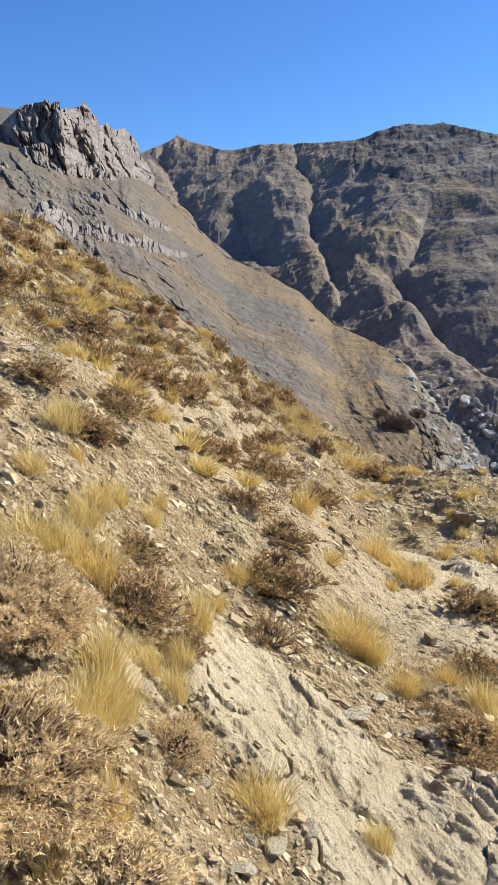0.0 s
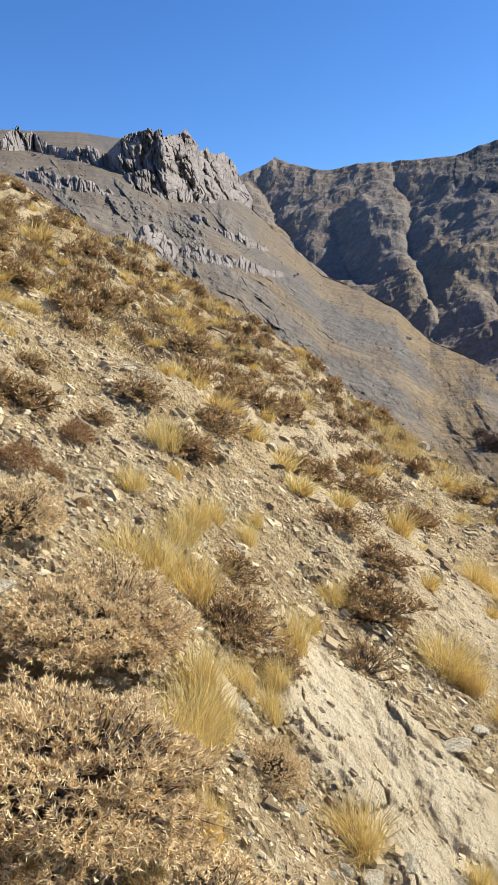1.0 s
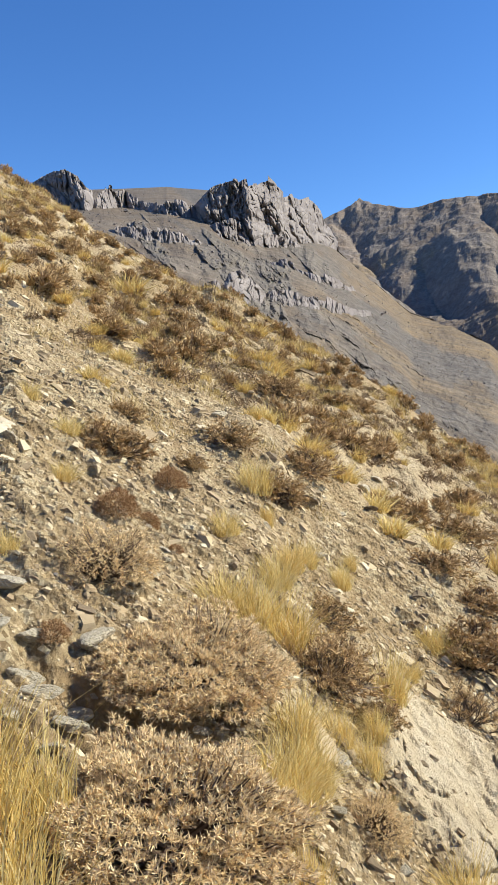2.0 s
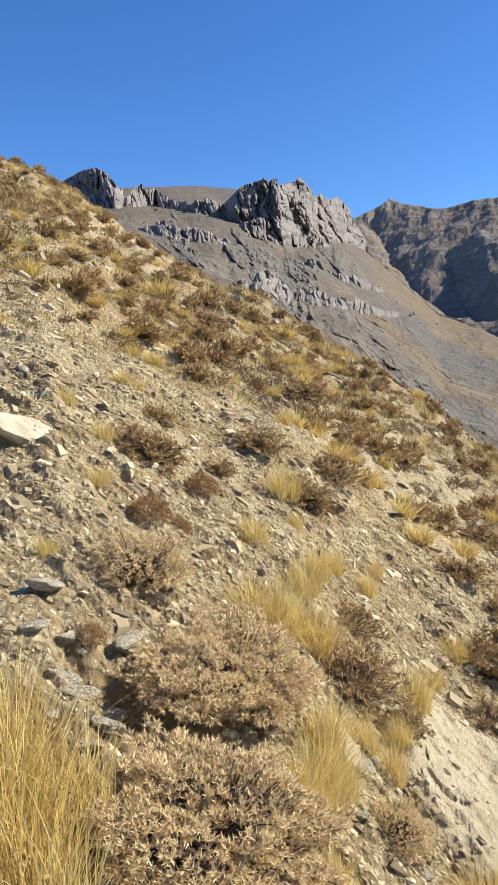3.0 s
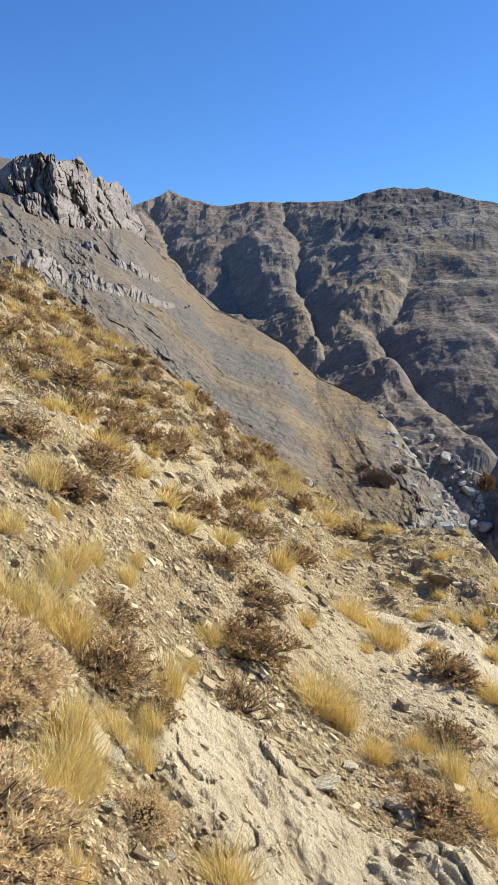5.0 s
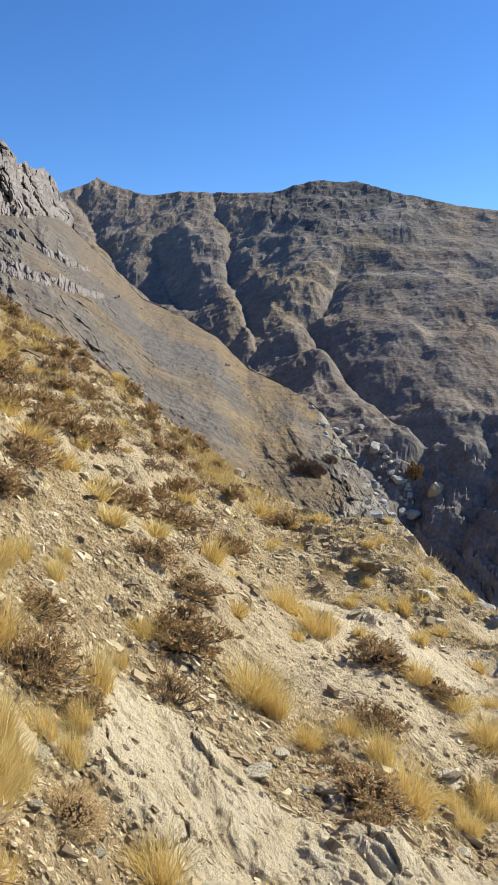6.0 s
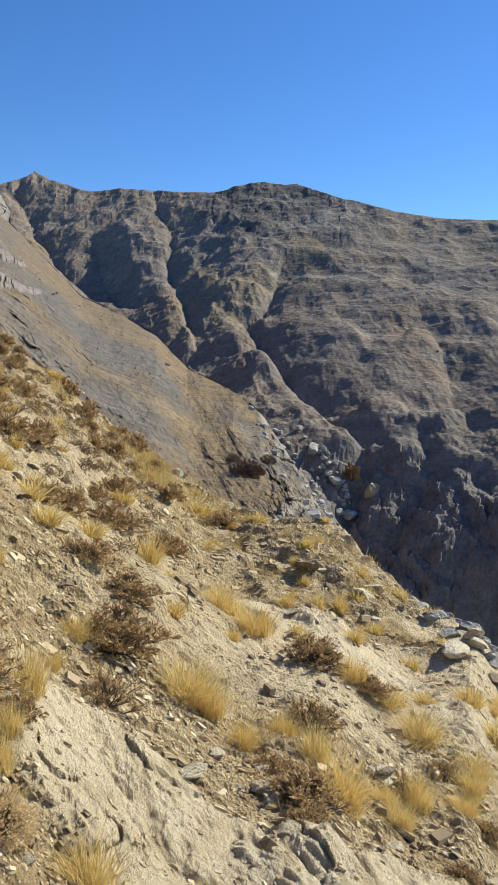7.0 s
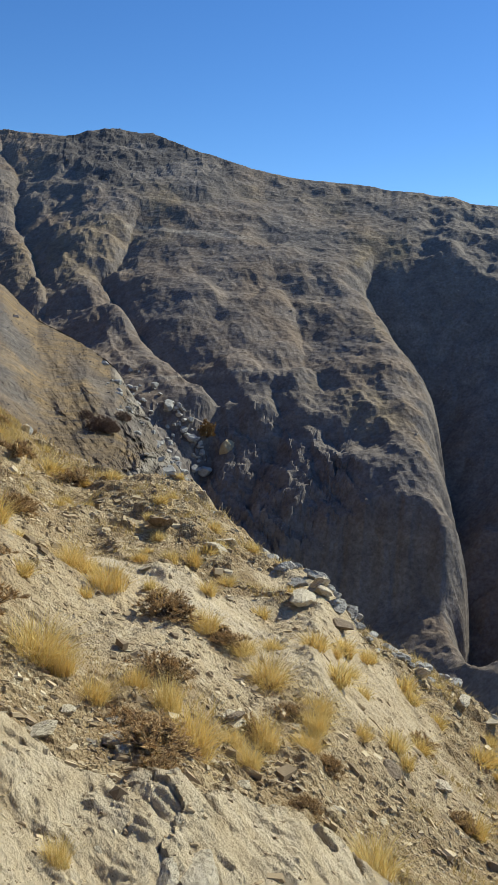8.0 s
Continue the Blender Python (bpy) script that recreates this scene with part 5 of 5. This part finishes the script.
for i, (a, s, size) in enumerate([(18.8, -0.108, 4.5), (19.1, -0.116, 6.0), (19.4, -0.124, 6.5), (19.8, -0.131, 5.0), (17.3, -0.121, 4.0), (20.9, -0.155, 4.5), (21.2, -0.166, 3.5), (20.4, -0.143, 3.0)]):
    wall_boulder(WHITE_ROCKS[i % 2], a, s, 0.7 * size, "bleached white boulder in the gorge", 0.9)
for i in range(60):
    a = r.uniform(15.5, 22.0)
    s = table(a, [(15, -0.095), (18, -0.115), (20, -0.145), (22, -0.20)]) + r.gauss(0, 0.018)
    wall_boulder(GREY_ROCKS[i % 4], a, float(s), min(11.0, 3.2 * r.lognormvariate(0, 0.5)), "grey broken boulder beside the gorge")

ob = tagged(new("boulder", OCHRE_ROCK), "large rounded ochre rock against the gorge wall", "boulder", "gorge boulders")
ob.matrix_world = Matrix.Translation(far_place(23.2, -0.172)) @ Matrix.Diagonal((10, 8, 11, 1))


def shrub_on(az, s, wide, high, label, kind, xyz=None):
    top = tagged(new("shrub", None), label, "shrub", "shrubs by the gorge")
    part("foliage", kind[0], None, top)
    part("branchwork", kind[1], None, top, "dark woody stems")
    top.matrix_world = Matrix.Translation(xyz or place(az, s, float(spur_h(az, s)))) @ Matrix.Diagonal((wide, wide, high * 2, 1))


SHRUB = bush_meshes(60, 900, 6, 0.09, 0.012, twig_material("dark_bare_shrub", (0.09, 0.06, 0.045), (0.17, 0.11, 0.08), (0.26, 0.18, 0.13)), 40, 0.5)
RUST = bush_meshes(61, 1200, 6, 0.08, 0.014, twig_material("rusty_autumn_leaves", (0.15, 0.085, 0.035), (0.27, 0.165, 0.065), (0.38, 0.25, 0.11)), 40, 0.5)
for a, s, w in [(13.9, -0.150, 3.0), (13.3, -0.146, 2.2), (14.5, -0.150, 1.8), (15.3, -0.135, 2.0), (12.6, -0.132, 1.6)]:
    shrub_on(a, s, w, w * 0.5, "dark bare shrub at the foot of the scree slope", SHRUB)
shrub_on(21.6, -0.15, 8, 7, "orange autumn shrub against the gorge wall", RUST, far_place(21.6, -0.152))
